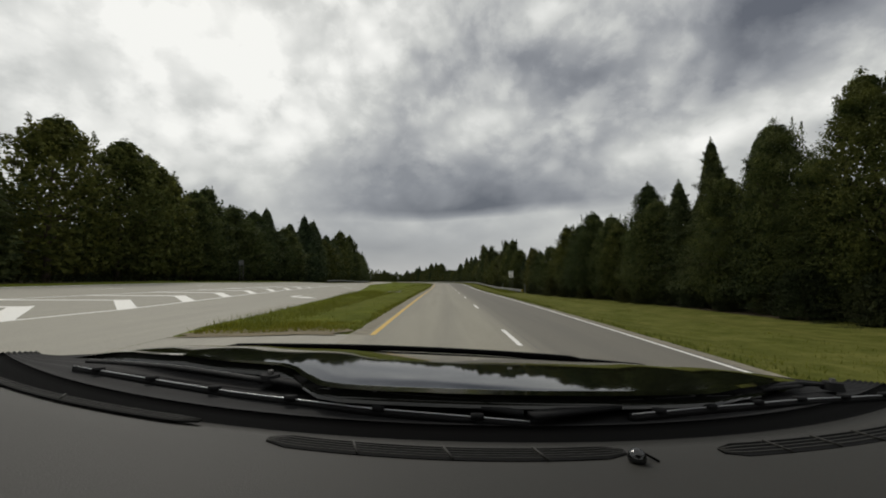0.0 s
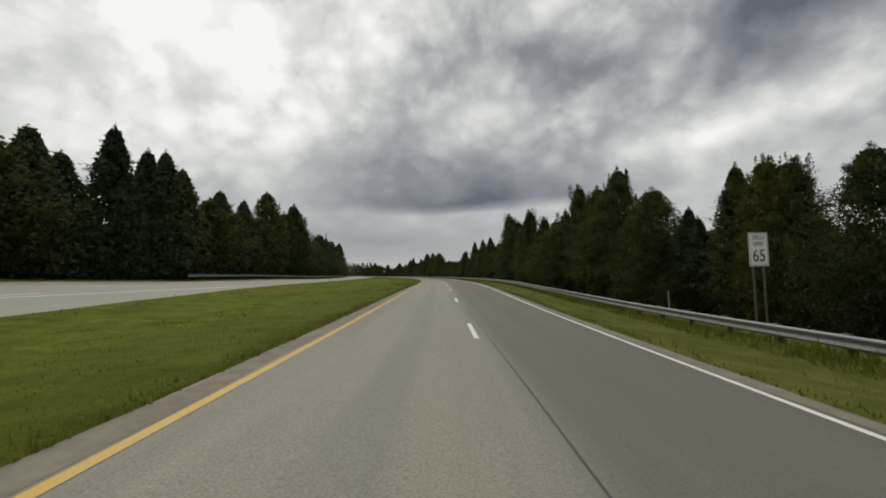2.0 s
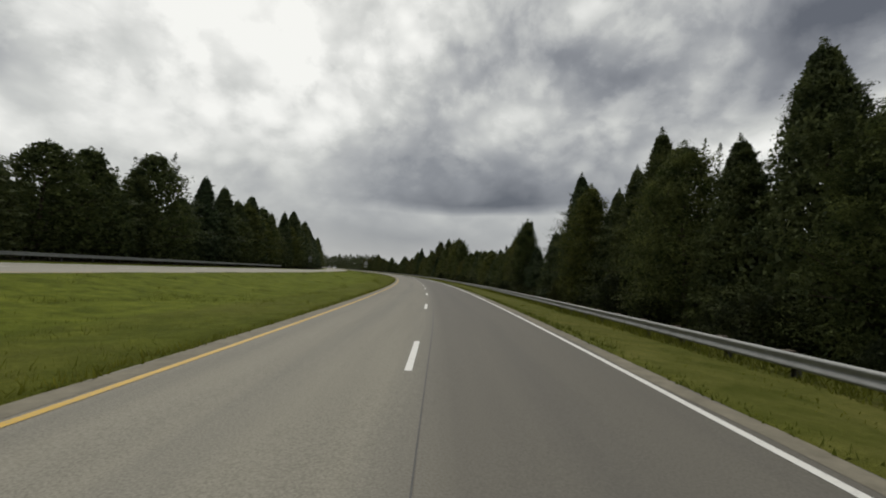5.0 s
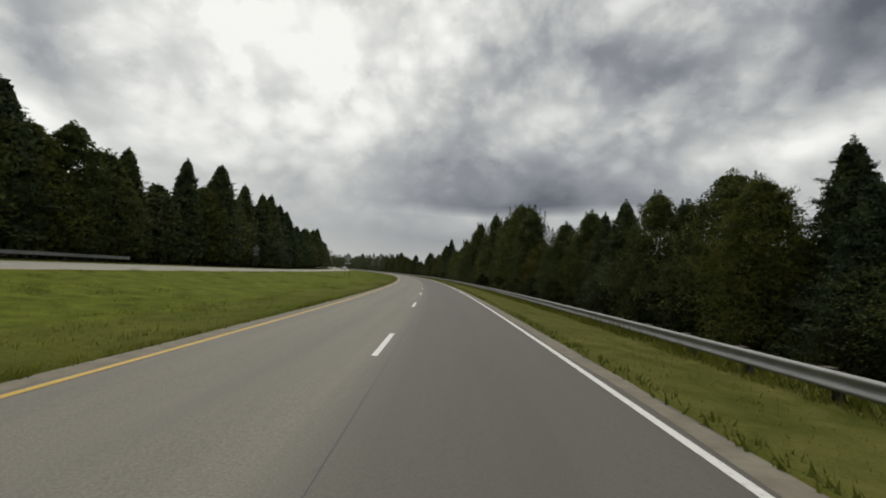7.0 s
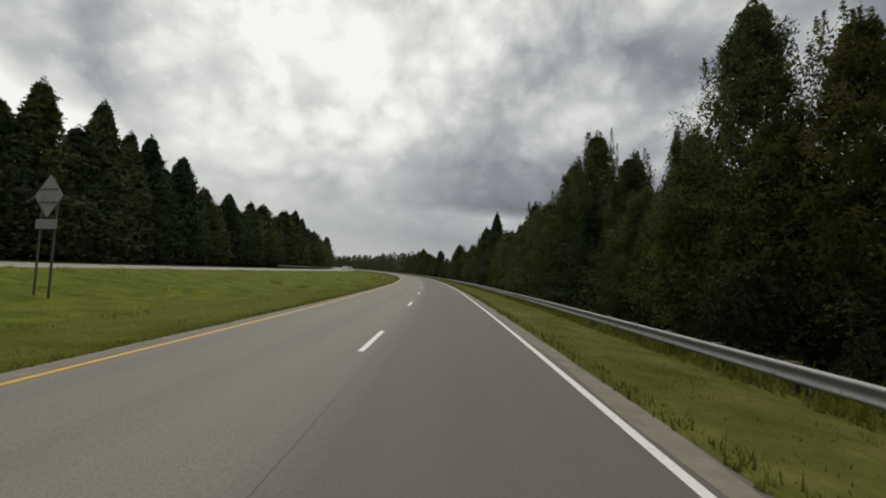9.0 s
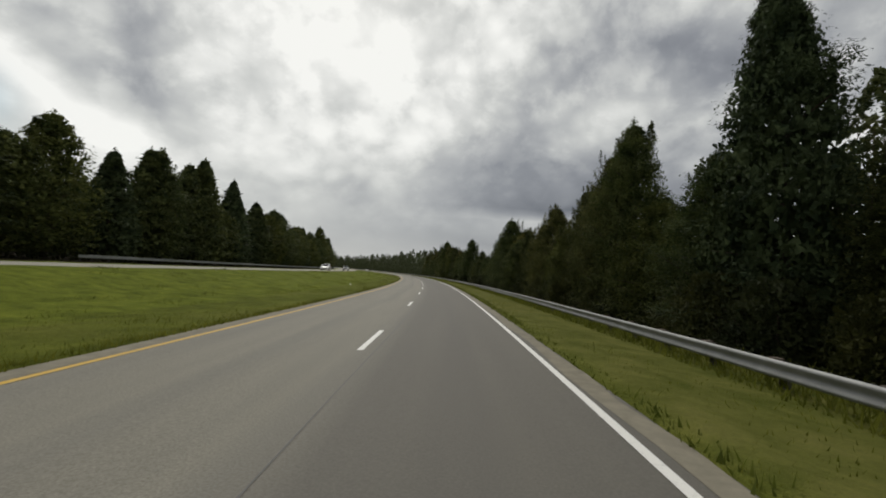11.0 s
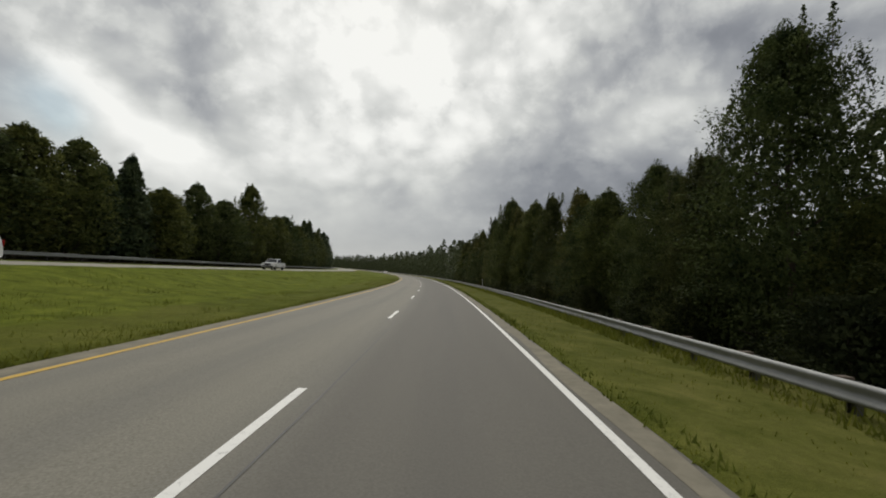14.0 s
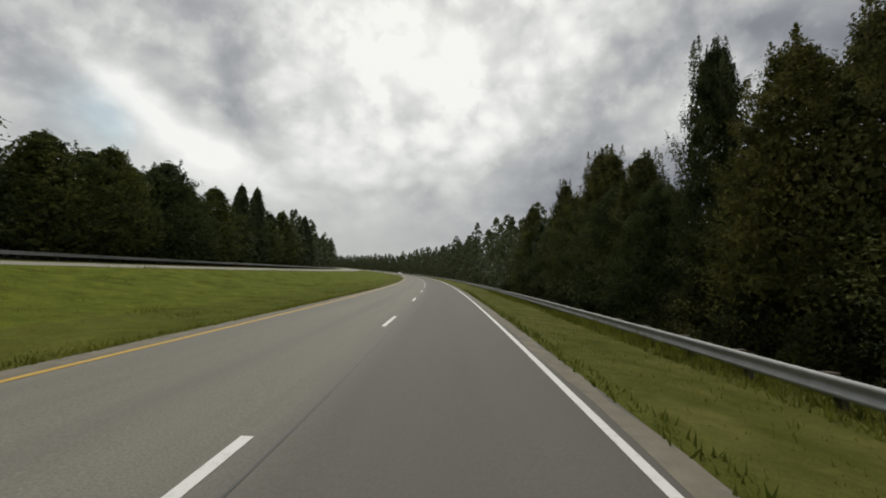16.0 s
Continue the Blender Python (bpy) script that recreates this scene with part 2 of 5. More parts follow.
def mat_ground():
    m, bsdf, t = material("grass ground")
    add, link, math_, noise_, ramp, mix = t
    pos = add("ShaderNodeTexCoord").outputs["Object"]
    big = noise_(pos, 0.12, 5, 0.6, 0.5)
    mid = noise_(pos, 0.9, 6, 0.65, 0.4)
    fine = noise_(pos, 9, 5, 0.75)
    hair = noise_(pos, 45, 3, 0.7)
    green = ramp(math_("ADD", math_("MULTIPLY", mid.outputs["Fac"], 0.55), math_("MULTIPLY", fine.outputs["Fac"], 0.45)),
                 [(0.36, (0.042, 0.055, 0.007)), (0.5, (0.086, 0.102, 0.015)), (0.64, (0.165, 0.178, 0.030))])
    dry = ramp(fine.outputs["Fac"], [(0.3, (0.120, 0.112, 0.028)), (0.7, (0.245, 0.215, 0.070))])
    base = mix(ramp(big.outputs["Fac"], [(0.48, (0, 0, 0)), (0.72, (0.55, 0.55, 0.55))]), green, dry)
    base = mix(0.35, base, ramp(hair.outputs["Fac"], [(0.35, (0.030, 0.044, 0.003)), (0.65, (0.175, 0.185, 0.034))]))
    # a mown strip along the median's edge is shorter and duller, the uncut grass beyond it bright
    sep = add("ShaderNodeSeparateXYZ")
    link(add("ShaderNodeUVMap").outputs[0], sep.inputs[0])
    ragged = math_("ADD", math_("MULTIPLY", sep.outputs[0], -1.0), math_("MULTIPLY", math_("SUBTRACT", mid.outputs["Fac"], 0.5), 3.0))
    uncut = ramp(math_("MULTIPLY", math_("SUBTRACT", ragged, 8.0), 0.1), [(0.05, (0, 0, 0)), (0.16, (1, 1, 1))])
    tuft = ramp(math_("ADD", math_("MULTIPLY", mid.outputs["Fac"], 0.6), math_("MULTIPLY", fine.outputs["Fac"], 0.4)),
                [(0.38, (0.058, 0.078, 0.009)), (0.50, (0.112, 0.136, 0.017)), (0.64, (0.185, 0.205, 0.026))])
    base = mix(math_("MULTIPLY", uncut, 0.75), base, tuft)
    verge = ramp(math_("MULTIPLY", sep.outputs[0], 0.1), [(0.38, (0, 0, 0)), (0.45, (1, 1, 1))])
    straw = ramp(mid.outputs["Fac"], [(0.35, (0.070, 0.080, 0.018)), (0.55, (0.140, 0.130, 0.046)), (0.7, (0.200, 0.165, 0.075))])
    base = mix(math_("MULTIPLY", verge, 0.42), base, straw)
    link(base, bsdf.inputs["Base Color"])
    bsdf.inputs["Roughness"].default_value = 0.9
    bsdf.inputs["Specular IOR Level"].default_value = 0.03
    bump(t, bsdf, math_("ADD", fine.outputs["Fac"], hair.outputs["Fac"]), 0.6, 0.05)
    return m


def mat_leaf(name, dark, light, trans=0.25):
    m, bsdf, t = material(name)
    add, link, math_, noise_, ramp, mix = t
    geo = add("ShaderNodeNewGeometry")
    info = add("ShaderNodeObjectInfo")
    pos = add("ShaderNodeTexCoord").outputs["Object"]
    # shading put into the colour: noise paints light tufts and dark gaps between sprays
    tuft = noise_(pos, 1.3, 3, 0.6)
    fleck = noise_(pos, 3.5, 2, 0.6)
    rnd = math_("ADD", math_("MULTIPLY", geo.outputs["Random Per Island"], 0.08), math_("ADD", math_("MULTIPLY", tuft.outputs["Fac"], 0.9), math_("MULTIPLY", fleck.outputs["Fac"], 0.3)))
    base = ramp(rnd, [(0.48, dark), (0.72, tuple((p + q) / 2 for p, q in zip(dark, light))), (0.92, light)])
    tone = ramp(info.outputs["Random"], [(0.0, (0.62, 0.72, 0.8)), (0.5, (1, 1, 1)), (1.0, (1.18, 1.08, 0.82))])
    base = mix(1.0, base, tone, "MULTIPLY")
    link(base, bsdf.inputs["Base Color"])
    bsdf.inputs["Roughness"].default_value = 0.75
    bsdf.inputs["Specular IOR Level"].default_value = 0.12
    tr = add("ShaderNodeBsdfTranslucent")
    link(base, tr.inputs[0])
    mx = add("ShaderNodeMixShader")
    mx.inputs[0].default_value = trans
    link(bsdf.outputs[0], mx.inputs[1])
    link(tr.outputs[0], mx.inputs[2])
    out = [n for n in m.node_tree.nodes if n.type == "OUTPUT_MATERIAL"][0]
    link(mx.outputs[0], out.inputs[0])
    return m


def mat_plain(name, colour, rough=0.6, metal=0.0, var=0.25, scale=6.0, spec=0.5, bumps=0.15, coat=0.0):
    m, bsdf, t = material(name)
    add, link, math_, noise_, ramp, mix = t
    pos = add("ShaderNodeTexCoord").outputs["Object"]
    n = noise_(pos, scale, 5, 0.65)
    f = noise_(pos, scale * 9, 3, 0.65)
    base = mix(ramp(n.outputs["Fac"], [(0.3, (0, 0, 0)), (0.75, (1, 1, 1))]), colour, tuple(c * (1 - var) for c in colour))
    base = mix(math_("MULTIPLY", f.outputs["Fac"], var), base, tuple(c * 0.7 for c in colour))
    link(base, bsdf.inputs["Base Color"])
    bsdf.inputs["Roughness"].default_value = rough
    bsdf.inputs["Metallic"].default_value = metal
    bsdf.inputs["Specular IOR Level"].default_value = spec
    bsdf.inputs["Coat Weight"].default_value = coat
    if bumps:
        bump(t, bsdf, f.outputs["Fac"], bumps, 0.004)
    return m


M_ROAD = mat_pavement("road pavement", (0.296, 0.274, 0.205), (0.221, 0.204, 0.153), 0.62, 0.36)
M_ROAD_FAR = mat_pavement("opposite pavement", (0.338, 0.320, 0.260), (0.268, 0.252, 0.204), 0.0)
M_WHITE = mat_paint("white line paint", (0.75, 0.74, 0.70))
M_YELLOW = mat_paint("yellow line paint", (0.56, 0.350, 0.036), 0.42)
M_TAR = mat_plain("joint tar", (0.085, 0.082, 0.078), 0.6, var=0.5, scale=3)
M_GROUND = mat_ground()
M_FLOOR = mat_plain("forest floor litter", (0.060, 0.046, 0.030), 0.95, 0, 0.6, 1.5, 0.1, 0.8)
M_BLADE = mat_leaf("grass blades", (0.085, 0.100, 0.014), (0.230, 0.235, 0.040), 0.45)
M_BARK = mat_plain("bark", (0.085, 0.065, 0.05), 0.9, var=0.6, scale=5, spec=0.2, bumps=0.8)
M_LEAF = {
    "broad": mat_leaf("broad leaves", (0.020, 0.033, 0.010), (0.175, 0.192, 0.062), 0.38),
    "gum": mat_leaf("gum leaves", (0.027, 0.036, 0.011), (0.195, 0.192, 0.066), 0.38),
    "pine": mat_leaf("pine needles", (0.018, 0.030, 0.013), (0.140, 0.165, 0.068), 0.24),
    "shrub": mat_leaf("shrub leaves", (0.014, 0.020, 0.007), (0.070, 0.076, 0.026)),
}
# haze over the far woods is put into this paler, greyer leaf colour
M_LEAF["distant"] = mat_leaf("haze-pale distant foliage", (0.040, 0.052, 0.024), (0.130, 0.145, 0.070))
M_STEEL = mat_plain("galvanised steel", (0.27, 0.275, 0.27), 0.55, 0.3, 0.35, 2.5)
M_POST = mat_plain("weathered post steel", (0.12, 0.115, 0.11), 0.7, 0.4, 0.4, 5)
M_ALU = mat_plain("bare aluminium sheet", (0.42, 0.43, 0.43), 0.5, 0.6, 0.3, 3)
M_SIGN = mat_plain("white sign sheeting", (0.86, 0.86, 0.84), 0.45, 0, 0.08, 2)
M_BLACK = mat_plain("black sign ink", (0.02, 0.02, 0.02), 0.5, 0, 0.1, 4)
M_CHEV = mat_plain("yellow sheeting", (0.65, 0.48, 0.04), 0.45, 0, 0.15, 4)
M_RUST = mat_plain("treated timber", (0.13, 0.10, 0.075), 0.85, 0, 0.5, 5)


# ---------------------------------------------------------------- mesh helpers
def mesh_np(name, verts, quads=None, tris=None, uv=None, mats=(), smooth=False):
    """A mesh from number arrays: verts n x 3, faces as index rows."""
    me = bpy.data.meshes.new(name)
    parts_ = []
    if quads is not None and len(quads):
        parts_.append((np.asarray(quads, np.int32), 4))
    if tris is not None and len(tris):
        parts_.append((np.asarray(tris, np.int32), 3))
    loops = np.concatenate([f.ravel() for f, _ in parts_])
    sizes = np.concatenate([np.full(len(f), k, np.int32) for f, k in parts_])
    starts = np.concatenate([[0], np.cumsum(sizes)[:-1]]).astype(np.int32)
    me.vertices.add(len(verts))
    me.vertices.foreach_set("co", np.asarray(verts, np.float32).ravel())
    me.loops.add(len(loops))
    me.loops.foreach_set("vertex_index", loops.astype(np.int32))
    me.polygons.add(len(sizes))
    me.polygons.foreach_set("loop_start", starts)
    if uv is not None:
        layer = me.uv_layers.new(name="UVMap")
        layer.data.foreach_set("uv", np.asarray(uv, np.float32)[loops].ravel())
    for m in mats:
        me.materials.append(m)
    me.update(calc_edges=True)
    me.validate()
    if smooth:
        me.polygons.foreach_set("use_smooth", np.ones(len(sizes), bool))
    return me


def part(name, bm, material_, parent=None, label="", smooth=False):
    me = bpy.data.meshes.new(name)
    bmesh.ops.recalc_face_normals(bm, faces=bm.faces)
    bm.to_mesh(me)
    bm.free()
    me.materials.append(material_)
    if smooth:
        for p in me.polygons:
            p.use_smooth = True
    ob = new(name, me)
    if parent is not None:
        ob.parent = parent
    if label:
        ob["label"] = label
    return ob


def grid_faces(nr, nc):
    i = np.arange(nr - 1)[:, None] * nc + np.arange(nc - 1)[None]
    i = i.ravel()
    return np.stack([i, i + 1, i + nc + 1, i + nc], 1)


def box_bm(bm, sx, sy, sz, m=Matrix(), bevel=0.0):
    geo = bmesh.ops.create_cube(bm, size=1.0, matrix=m @ Matrix.Diagonal((sx, sy, sz, 1)))
    if bevel:
        edges = list({e for v in geo["verts"] for e in v.link_edges})
        bmesh.ops.bevel(bm, geom=edges, offset=bevel, segments=2, affect="EDGES", profile=0.7)
    return bm


# ---------------------------------------------------------------- the road's line
# curvature, grade and cross slope along the road, in metres from the start
KAPPA = ([-20, 40, 100, 160, 220, 300, 400, 500, 600, 700, 1000], [-0.02, 0.09, 0.223, 1.377, 1.154, 1.085, 1.091, 0.973, 1.067, 1.052, 1.05])
GRADE = ([-20, 30, 60, 90, 120, 160, 220, 300, 400, 500, 600, 700, 850, 1000], [1.852, -0.217, -0.448, 0.894, -0.476, -0.38, -0.285, 0.0, 0.35, 0.65, 1.0, 1.3, 1.8, 2.2])
CROSS = ([-20, 20, 50, 80, 110, 140, 1000], [-6.38, -6.53, -6.77, -5.01, 0.11, 1.16, 1.16])
DS = 2.0
SS = np.arange(-300, 1500, DS)


def smooth_interp(x, xs, ys):
    xs, ys = np.asarray(xs, float), np.asarray(ys, float)
    m = np.gradient(ys, xs)
    x = np.clip(x, xs[0], xs[-1])
    i = np.clip(np.searchsorted(xs, x) - 1, 0, len(xs) - 2)
    h = xs[i + 1] - xs[i]
    q = (x - xs[i]) / h
    return (1 + 2 * q) * (1 - q) ** 2 * ys[i] + q * (1 - q) ** 2 * h * m[i] + q * q * (3 - 2 * q) * ys[i + 1] + q * q * (q - 1) * h * m[i + 1]


_k = np.where(SS < -20, 0, np.interp(SS, *KAPPA) * 1e-3) * np.where(SS > 1000, np.clip((1100 - SS) / 100, 0, 1), 1)
_i0 = int(np.searchsorted(SS, 0))
TH = np.cumsum(_k) * DS
TH -= TH[_i0]
RX, RY = np.cumsum(-np.sin(TH)) * DS, np.cumsum(np.cos(TH)) * DS
_g = np.where(SS < -20, 0.5, smooth_interp(SS, *GRADE)) * 1e-2
RZ = np.cumsum(_g) * DS
RX, RY, RZ = RX - RX[_i0], RY - RY[_i0], RZ - RZ[_i0]


def line_at(s):
    return np.interp(s, SS, RX), np.interp(s, SS, RY), np.interp(s, SS, RZ), np.interp(s, SS, TH)


# edges of the pavements, in metres right of the lane dashes
EDGE_L, EDGE_R = -4.50, 4.22


def yellow(s):
    """The left edge line; the left lane widens into the bend."""
    return np.interp(s, [140, 280], [-3.92, -4.22])


def white(s):
    return np.interp(s, [200, 300], [3.67, 3.50])


def edge_l(s):
    return yellow(s) - 0.58


def edge_r(s):
    return white(s) + 0.52


FAR_NEAR = -21.0


def far_far(s):
    """Outer edge of the opposite pavement."""
    return np.full(np.shape(s), -30.8) if np.ndim(s) else -30.8


def far_edge(s):
    """Edge of the opposite pavement towards the median, which widens to a turning bay."""
    return np.interp(s, [-300, -25, 12, 45, 75, 110, 2000], [-9.0, -9.0, -9.2, -11.5, -16.0, FAR_NEAR, FAR_NEAR])


def opposite_lift(s):
    return np.interp(s, [0, 60, 140, 250, 380, 2000], [-0.06, 0.19, 0.69, 0.99, 1.17, 1.17])


def surface(s, off):
    """Height of the ground's finished surface."""
    s, off = np.asarray(s, float), np.asarray(off, float)
    zc = np.interp(s, SS, RZ)
    b = np.interp(s, *CROSS) * 1e-2
    z = zc + b * np.clip(off, -6.0, 6.0)
    zopp = zc - 6 * b + opposite_lift(s)
    fe = far_edge(s)
    w = np.clip((-6.0 - off) / np.maximum(-6.0 - fe, 0.5), 0, 1)
    w = w * w * (3 - 2 * w)
    z = z + w * (zopp - (zc - 6 * b))
    z = z + np.where(off < fe, np.interp(s, [25, 55, 75, 92, 115, 135, 180, 245, 310], [0.075, 0.090, 0.100, 0.094, 0.075, 0.07, 0.033, 0.03, 0.008]) * (fe - np.maximum(off, -33.0)), 0)
    swale = np.where((off < -4.6) & (off > fe), -0.35 * np.sin(np.pi * np.clip((off + 4.6) / (fe + 4.6), 0, 1)) ** 2, 0) * np.interp(s, [30, 110], [0.1, 1.0])
    z = z + swale
    # beyond the far carriageway the ground rises gently to the wood
    z = z + np.clip((far_far(s) - 4 - off) / 60, 0, 4) * 2.0 + hill(s, off)
    # right side: the verge slopes down to the rail, and the bank falls on behind it
    g = np.clip((off - 4.4) / 3.0, 0, 1)
    z = z - 0.20 * g * g * (3 - 2 * g)
    drop = np.interp(s, [0, 50, 110, 2000], [0.52, 0.72, 1.32, 1.32])
    q = np.clip((off - 8.4) / 5.0, 0, 1)
    z = z - drop * q * q * (3 - 2 * q)
    return z


def hill(s, off):
    a = np.exp(-((s - 640) / 150.0) ** 2) * np.clip((-55 - off) / 120, 0, 1) * 26
    return a


def at(s, off, dz=0.0):
    x, y, _, th = line_at(s)
    return np.stack([x + np.cos(th) * off, y + np.sin(th) * off, surface(s, off) + dz], -1)


def put(s, off, dz=0.0, turn=0.0, scale=1.0):
    """A pose on the ground, facing along the road."""
    p = at(np.float64(s), np.float64(off), dz)
    th = math.degrees(np.interp(s, SS, TH))
    return pose(float(p[0]), float(p[1]), float(p[2]), 0, 0, th + turn) @ Matrix.Scale(scale, 4)


# ---------------------------------------------------------------- ground and roads
def strip(name, s0, s1, left, right, dz, mat, step=3.0, ncol=2):
    """A strip of surface between two offsets (numbers or functions of s)."""
    s = np.arange(s0, s1 + 0.01, step)
    lo = left(s) if callable(left) else np.full(len(s), left)
    hi = right(s) if callable(right) else np.full(len(s), right)
    q = np.linspace(0, 1, ncol)
    off = lo[:, None] * (1 - q) + hi[:, None] * q
    sg = np.repeat(s[:, None], ncol, 1)
    p = at(sg, off, dz)
    n = len(s) * ncol
    uv = np.stack([off, sg], -1).reshape(-1, 2)
    return mesh_np(name, p.reshape(-1, 3), grid_faces(len(s), ncol), uv=uv, mats=(mat,))


def build_ground():
    s = np.concatenate([np.arange(-300, -30, 12), np.arange(-30, 560, 2.5), np.arange(560, 1490, 8)])
    fe = far_edge(s)
    cols = []
    ff = far_far(s)
    for o in (-840, -600, -400, -280, -200, -150, -110, -80, -62, -54, -48, -44):
        cols.append(np.full(len(s), float(o)))
    cols += [ff - 2.5, ff - 1.2, ff - 0.02, ff + 0.02, (ff + fe) / 2, fe - 0.02, fe + 0.02]
    for q in np.linspace(0.08, 0.92, 12):
        cols.append(fe * (1 - q) + edge_l(s) * q)
    cols += [edge_l(s) - 0.02, edge_l(s) + 0.02, np.full(len(s), 0.0), edge_r(s) - 0.02, edge_r(s) + 0.02]
    for o in (4.6, 5.2, 6, 6.6, 7.2, 8, 9, 10, 11, 12, 13.5, 15, 17, 20, 25, 32, 45, 70, 110, 180, 300, 600, 1200, 2500):
        cols.append(np.full(len(s), float(o)))
    off = np.stack(cols, 1)
    sg = np.repeat(s[:, None], off.shape[1], 1)
    p = at(sg, off)
    rng = np.random.default_rng(3)
    paved = ((off > edge_l(sg)) & (off < edge_r(sg))) | ((off > far_far(sg)) & (off < far_edge(sg))) | ((off < edge_l(sg)) & (off > far_far(sg)) & (sg < 11))
    rough = rng.normal(0, 0.025, off.shape)
    p[..., 2] += np.where(paved, -0.06, 0.012 + np.abs(rough))
    me = mesh_np("ground", p.reshape(-1, 3), grid_faces(len(s), off.shape[1]), uv=np.stack([off, sg], -1).reshape(-1, 2), mats=(M_GROUND, M_FLOOR), smooth=True)
    mid_off = (off[:-1, :-1] + off[:-1, 1:]) / 2
    mid_s = (sg[:-1, :-1] + sg[1:, :-1]) / 2
    edge = np.interp(mid_s, [-40, 20, 50, 90, 125, 600], [21.5, 19.8, 17.6, 15.2, 12.9, 12.9])
    me.polygons.foreach_set("material_index", ((mid_off > edge - 1.2) | (mid_off < -36.5)).astype(np.int32).ravel())
    tagged(new("ground", me), "mown green roadside grass with dry yellow patches", "ground", kind="structure")


build_ground()
road = tagged(new("road", strip("road", -300, 1480, edge_l, edge_r, 0, M_ROAD, ncol=5)), "worn light grey two-lane highway pavement", "road", kind="structure")
road_far = tagged(new("road_opposite", strip("road_opposite", -300, 1480, far_far, far_edge, 0, M_ROAD_FAR, ncol=7)),
                  "pale grey opposite carriageway with turning bay", "road", kind="structure")
crossover = tagged(new("median_crossover", strip("median_crossover", -28, 11, far_edge, edge_l, -0.004, M_ROAD_FAR, 1.5, 5)),
                   "paved crossover through the grass median", "road", kind="structure")


M_SOIL = mat_plain("bare brown soil", (0.230, 0.195, 0.130), 0.95, 0, 0.5, 2.5, 0.1, 0.8)
tagged(new("bare_soil", strip("bare_soil", 10.7, 12.4, lambda q: far_edge(q) + 0.15 + 0.25 * np.sin(np.asarray(q) * 7), lambda q: -4.75 + 0.2 * np.sin(np.asarray(q) * 5), 0.012, M_SOIL, 0.15, 9)),
       "bare brown soil where the grass median ends", "soil", kind="structure")


def mark(name, me, parent, label=""):
    ob = new(name, me)
    ob.parent = parent
    if label:
        ob["label"] = label
    return ob


M_SHOULDER = mat_plain("sandy shoulder", (0.270, 0.246, 0.188), 0.9, 0, 0.45, 3.0, 0.2, 0.6)
tagged(new("road_shoulder", strip("road_shoulder", -300, 1480, lambda q: white(q) + 0.16 + 0.05 * np.sin(np.asarray(q) * 0.9), lambda q: edge_r(q) - 0.03 + 0.06 * np.sin(np.asarray(q) * 1.7), 0.004, M_SHOULDER, 1.5, 3)),
       "sandy worn shoulder between the white line and the grass", "road shoulder", kind="structure")
tagged(new("road_shoulder", strip("road_shoulder", 11, 1480, lambda q: edge_l(q) + 0.02 - 0.06 * np.sin(np.asarray(q) * 1.3), lambda q: yellow(q) - 0.14 + 0.03 * np.sin(np.asarray(q) * 0.8), 0.004, M_SHOULDER, 1.5, 3)),
       "sandy worn shoulder between the yellow line and the median", "road shoulder", kind="structure")
mark("edge_line", strip("edge_line", -300, 1480, lambda q: white(q) - 0.06, lambda q: white(q) + 0.06, 0.006, M_WHITE), road, "solid white edge line")
mark("edge_line", strip("edge_line", 11, 1480, lambda q: yellow(q) - 0.07, lambda q: yellow(q) + 0.07, 0.006, M_YELLOW), road, "solid yellow edge line")
mark("joint", strip("joint", -300, 1480, lambda q: 0.145 + 0.02 * np.sin(np.asarray(q) * 0.31), lambda q: 0.168 + 0.026 * np.sin(np.asarray(q) * 0.31 + 0.1), 0.005, M_TAR), road, "dark sealed joint")
DASH0, PERIOD, DASH = 10.1, 12.22, 3.05
for i in range(-6, 70):
    s0 = DASH0 + i * PERIOD + float(np.interp(i, [5, 10, 17, 23, 31, 36, 40, 44], [0, 1.5, 2.4, 2.2, 1.6, 1.1, -1.5, -1.5]))
    mark("lane_dash", strip("lane_dash", s0, s0 + DASH, -0.245, -0.115, 0.006, M_WHITE, DASH / 3), road)


# ---------------------------------------------------------------- trees
def tube(pts, radii, sides=6):
    """Verts and quads of a tapered limb along points."""
    pts = np.asarray(pts, float)
    v, q = [], []
    for i, p in enumerate(pts):
        d = pts[min(i + 1, len(pts) - 1)] - pts[max(i - 1, 0)]
        d /= np.linalg.norm(d) + 1e-9
        u = np.cross(d, (0.3, 1, 0.2))
        u /= np.linalg.norm(u) + 1e-9
        w = np.cross(d, u)
        for k in range(sides):
            a = 2 * math.pi * k / sides
            v.append(p + radii[i] * (u * math.cos(a) + w * math.sin(a)))
    for i in range(len(pts) - 1):
        for k in range(sides):
            b, c = i * sides + k, i * sides + (k + 1) % sides
            q.append((b, c, c + sides, b + sides))
    return np.array(v), np.array(q)


PROFILE = {
    # share of the crown's radius from its foot to its top
    "broad": ([0, 0.12, 0.35, 0.6, 0.8, 0.92, 1], [0.65, 0.95, 1.0, 0.82, 0.52, 0.26, 0.05]),
    "gum": ([0, 0.15, 0.4, 0.65, 0.82, 0.93, 1], [0.75, 1.0, 0.95, 0.76, 0.52, 0.28, 0.08]),
    "pine": ([0, 0.1, 0.3, 0.55, 0.75, 0.9, 1], [0.85, 1.0, 0.97, 0.72, 0.45, 0.21, 0.03]),
    "shrub": ([0, 0.3, 0.7, 1], [0.95, 1.0, 0.8, 0.3]),
}


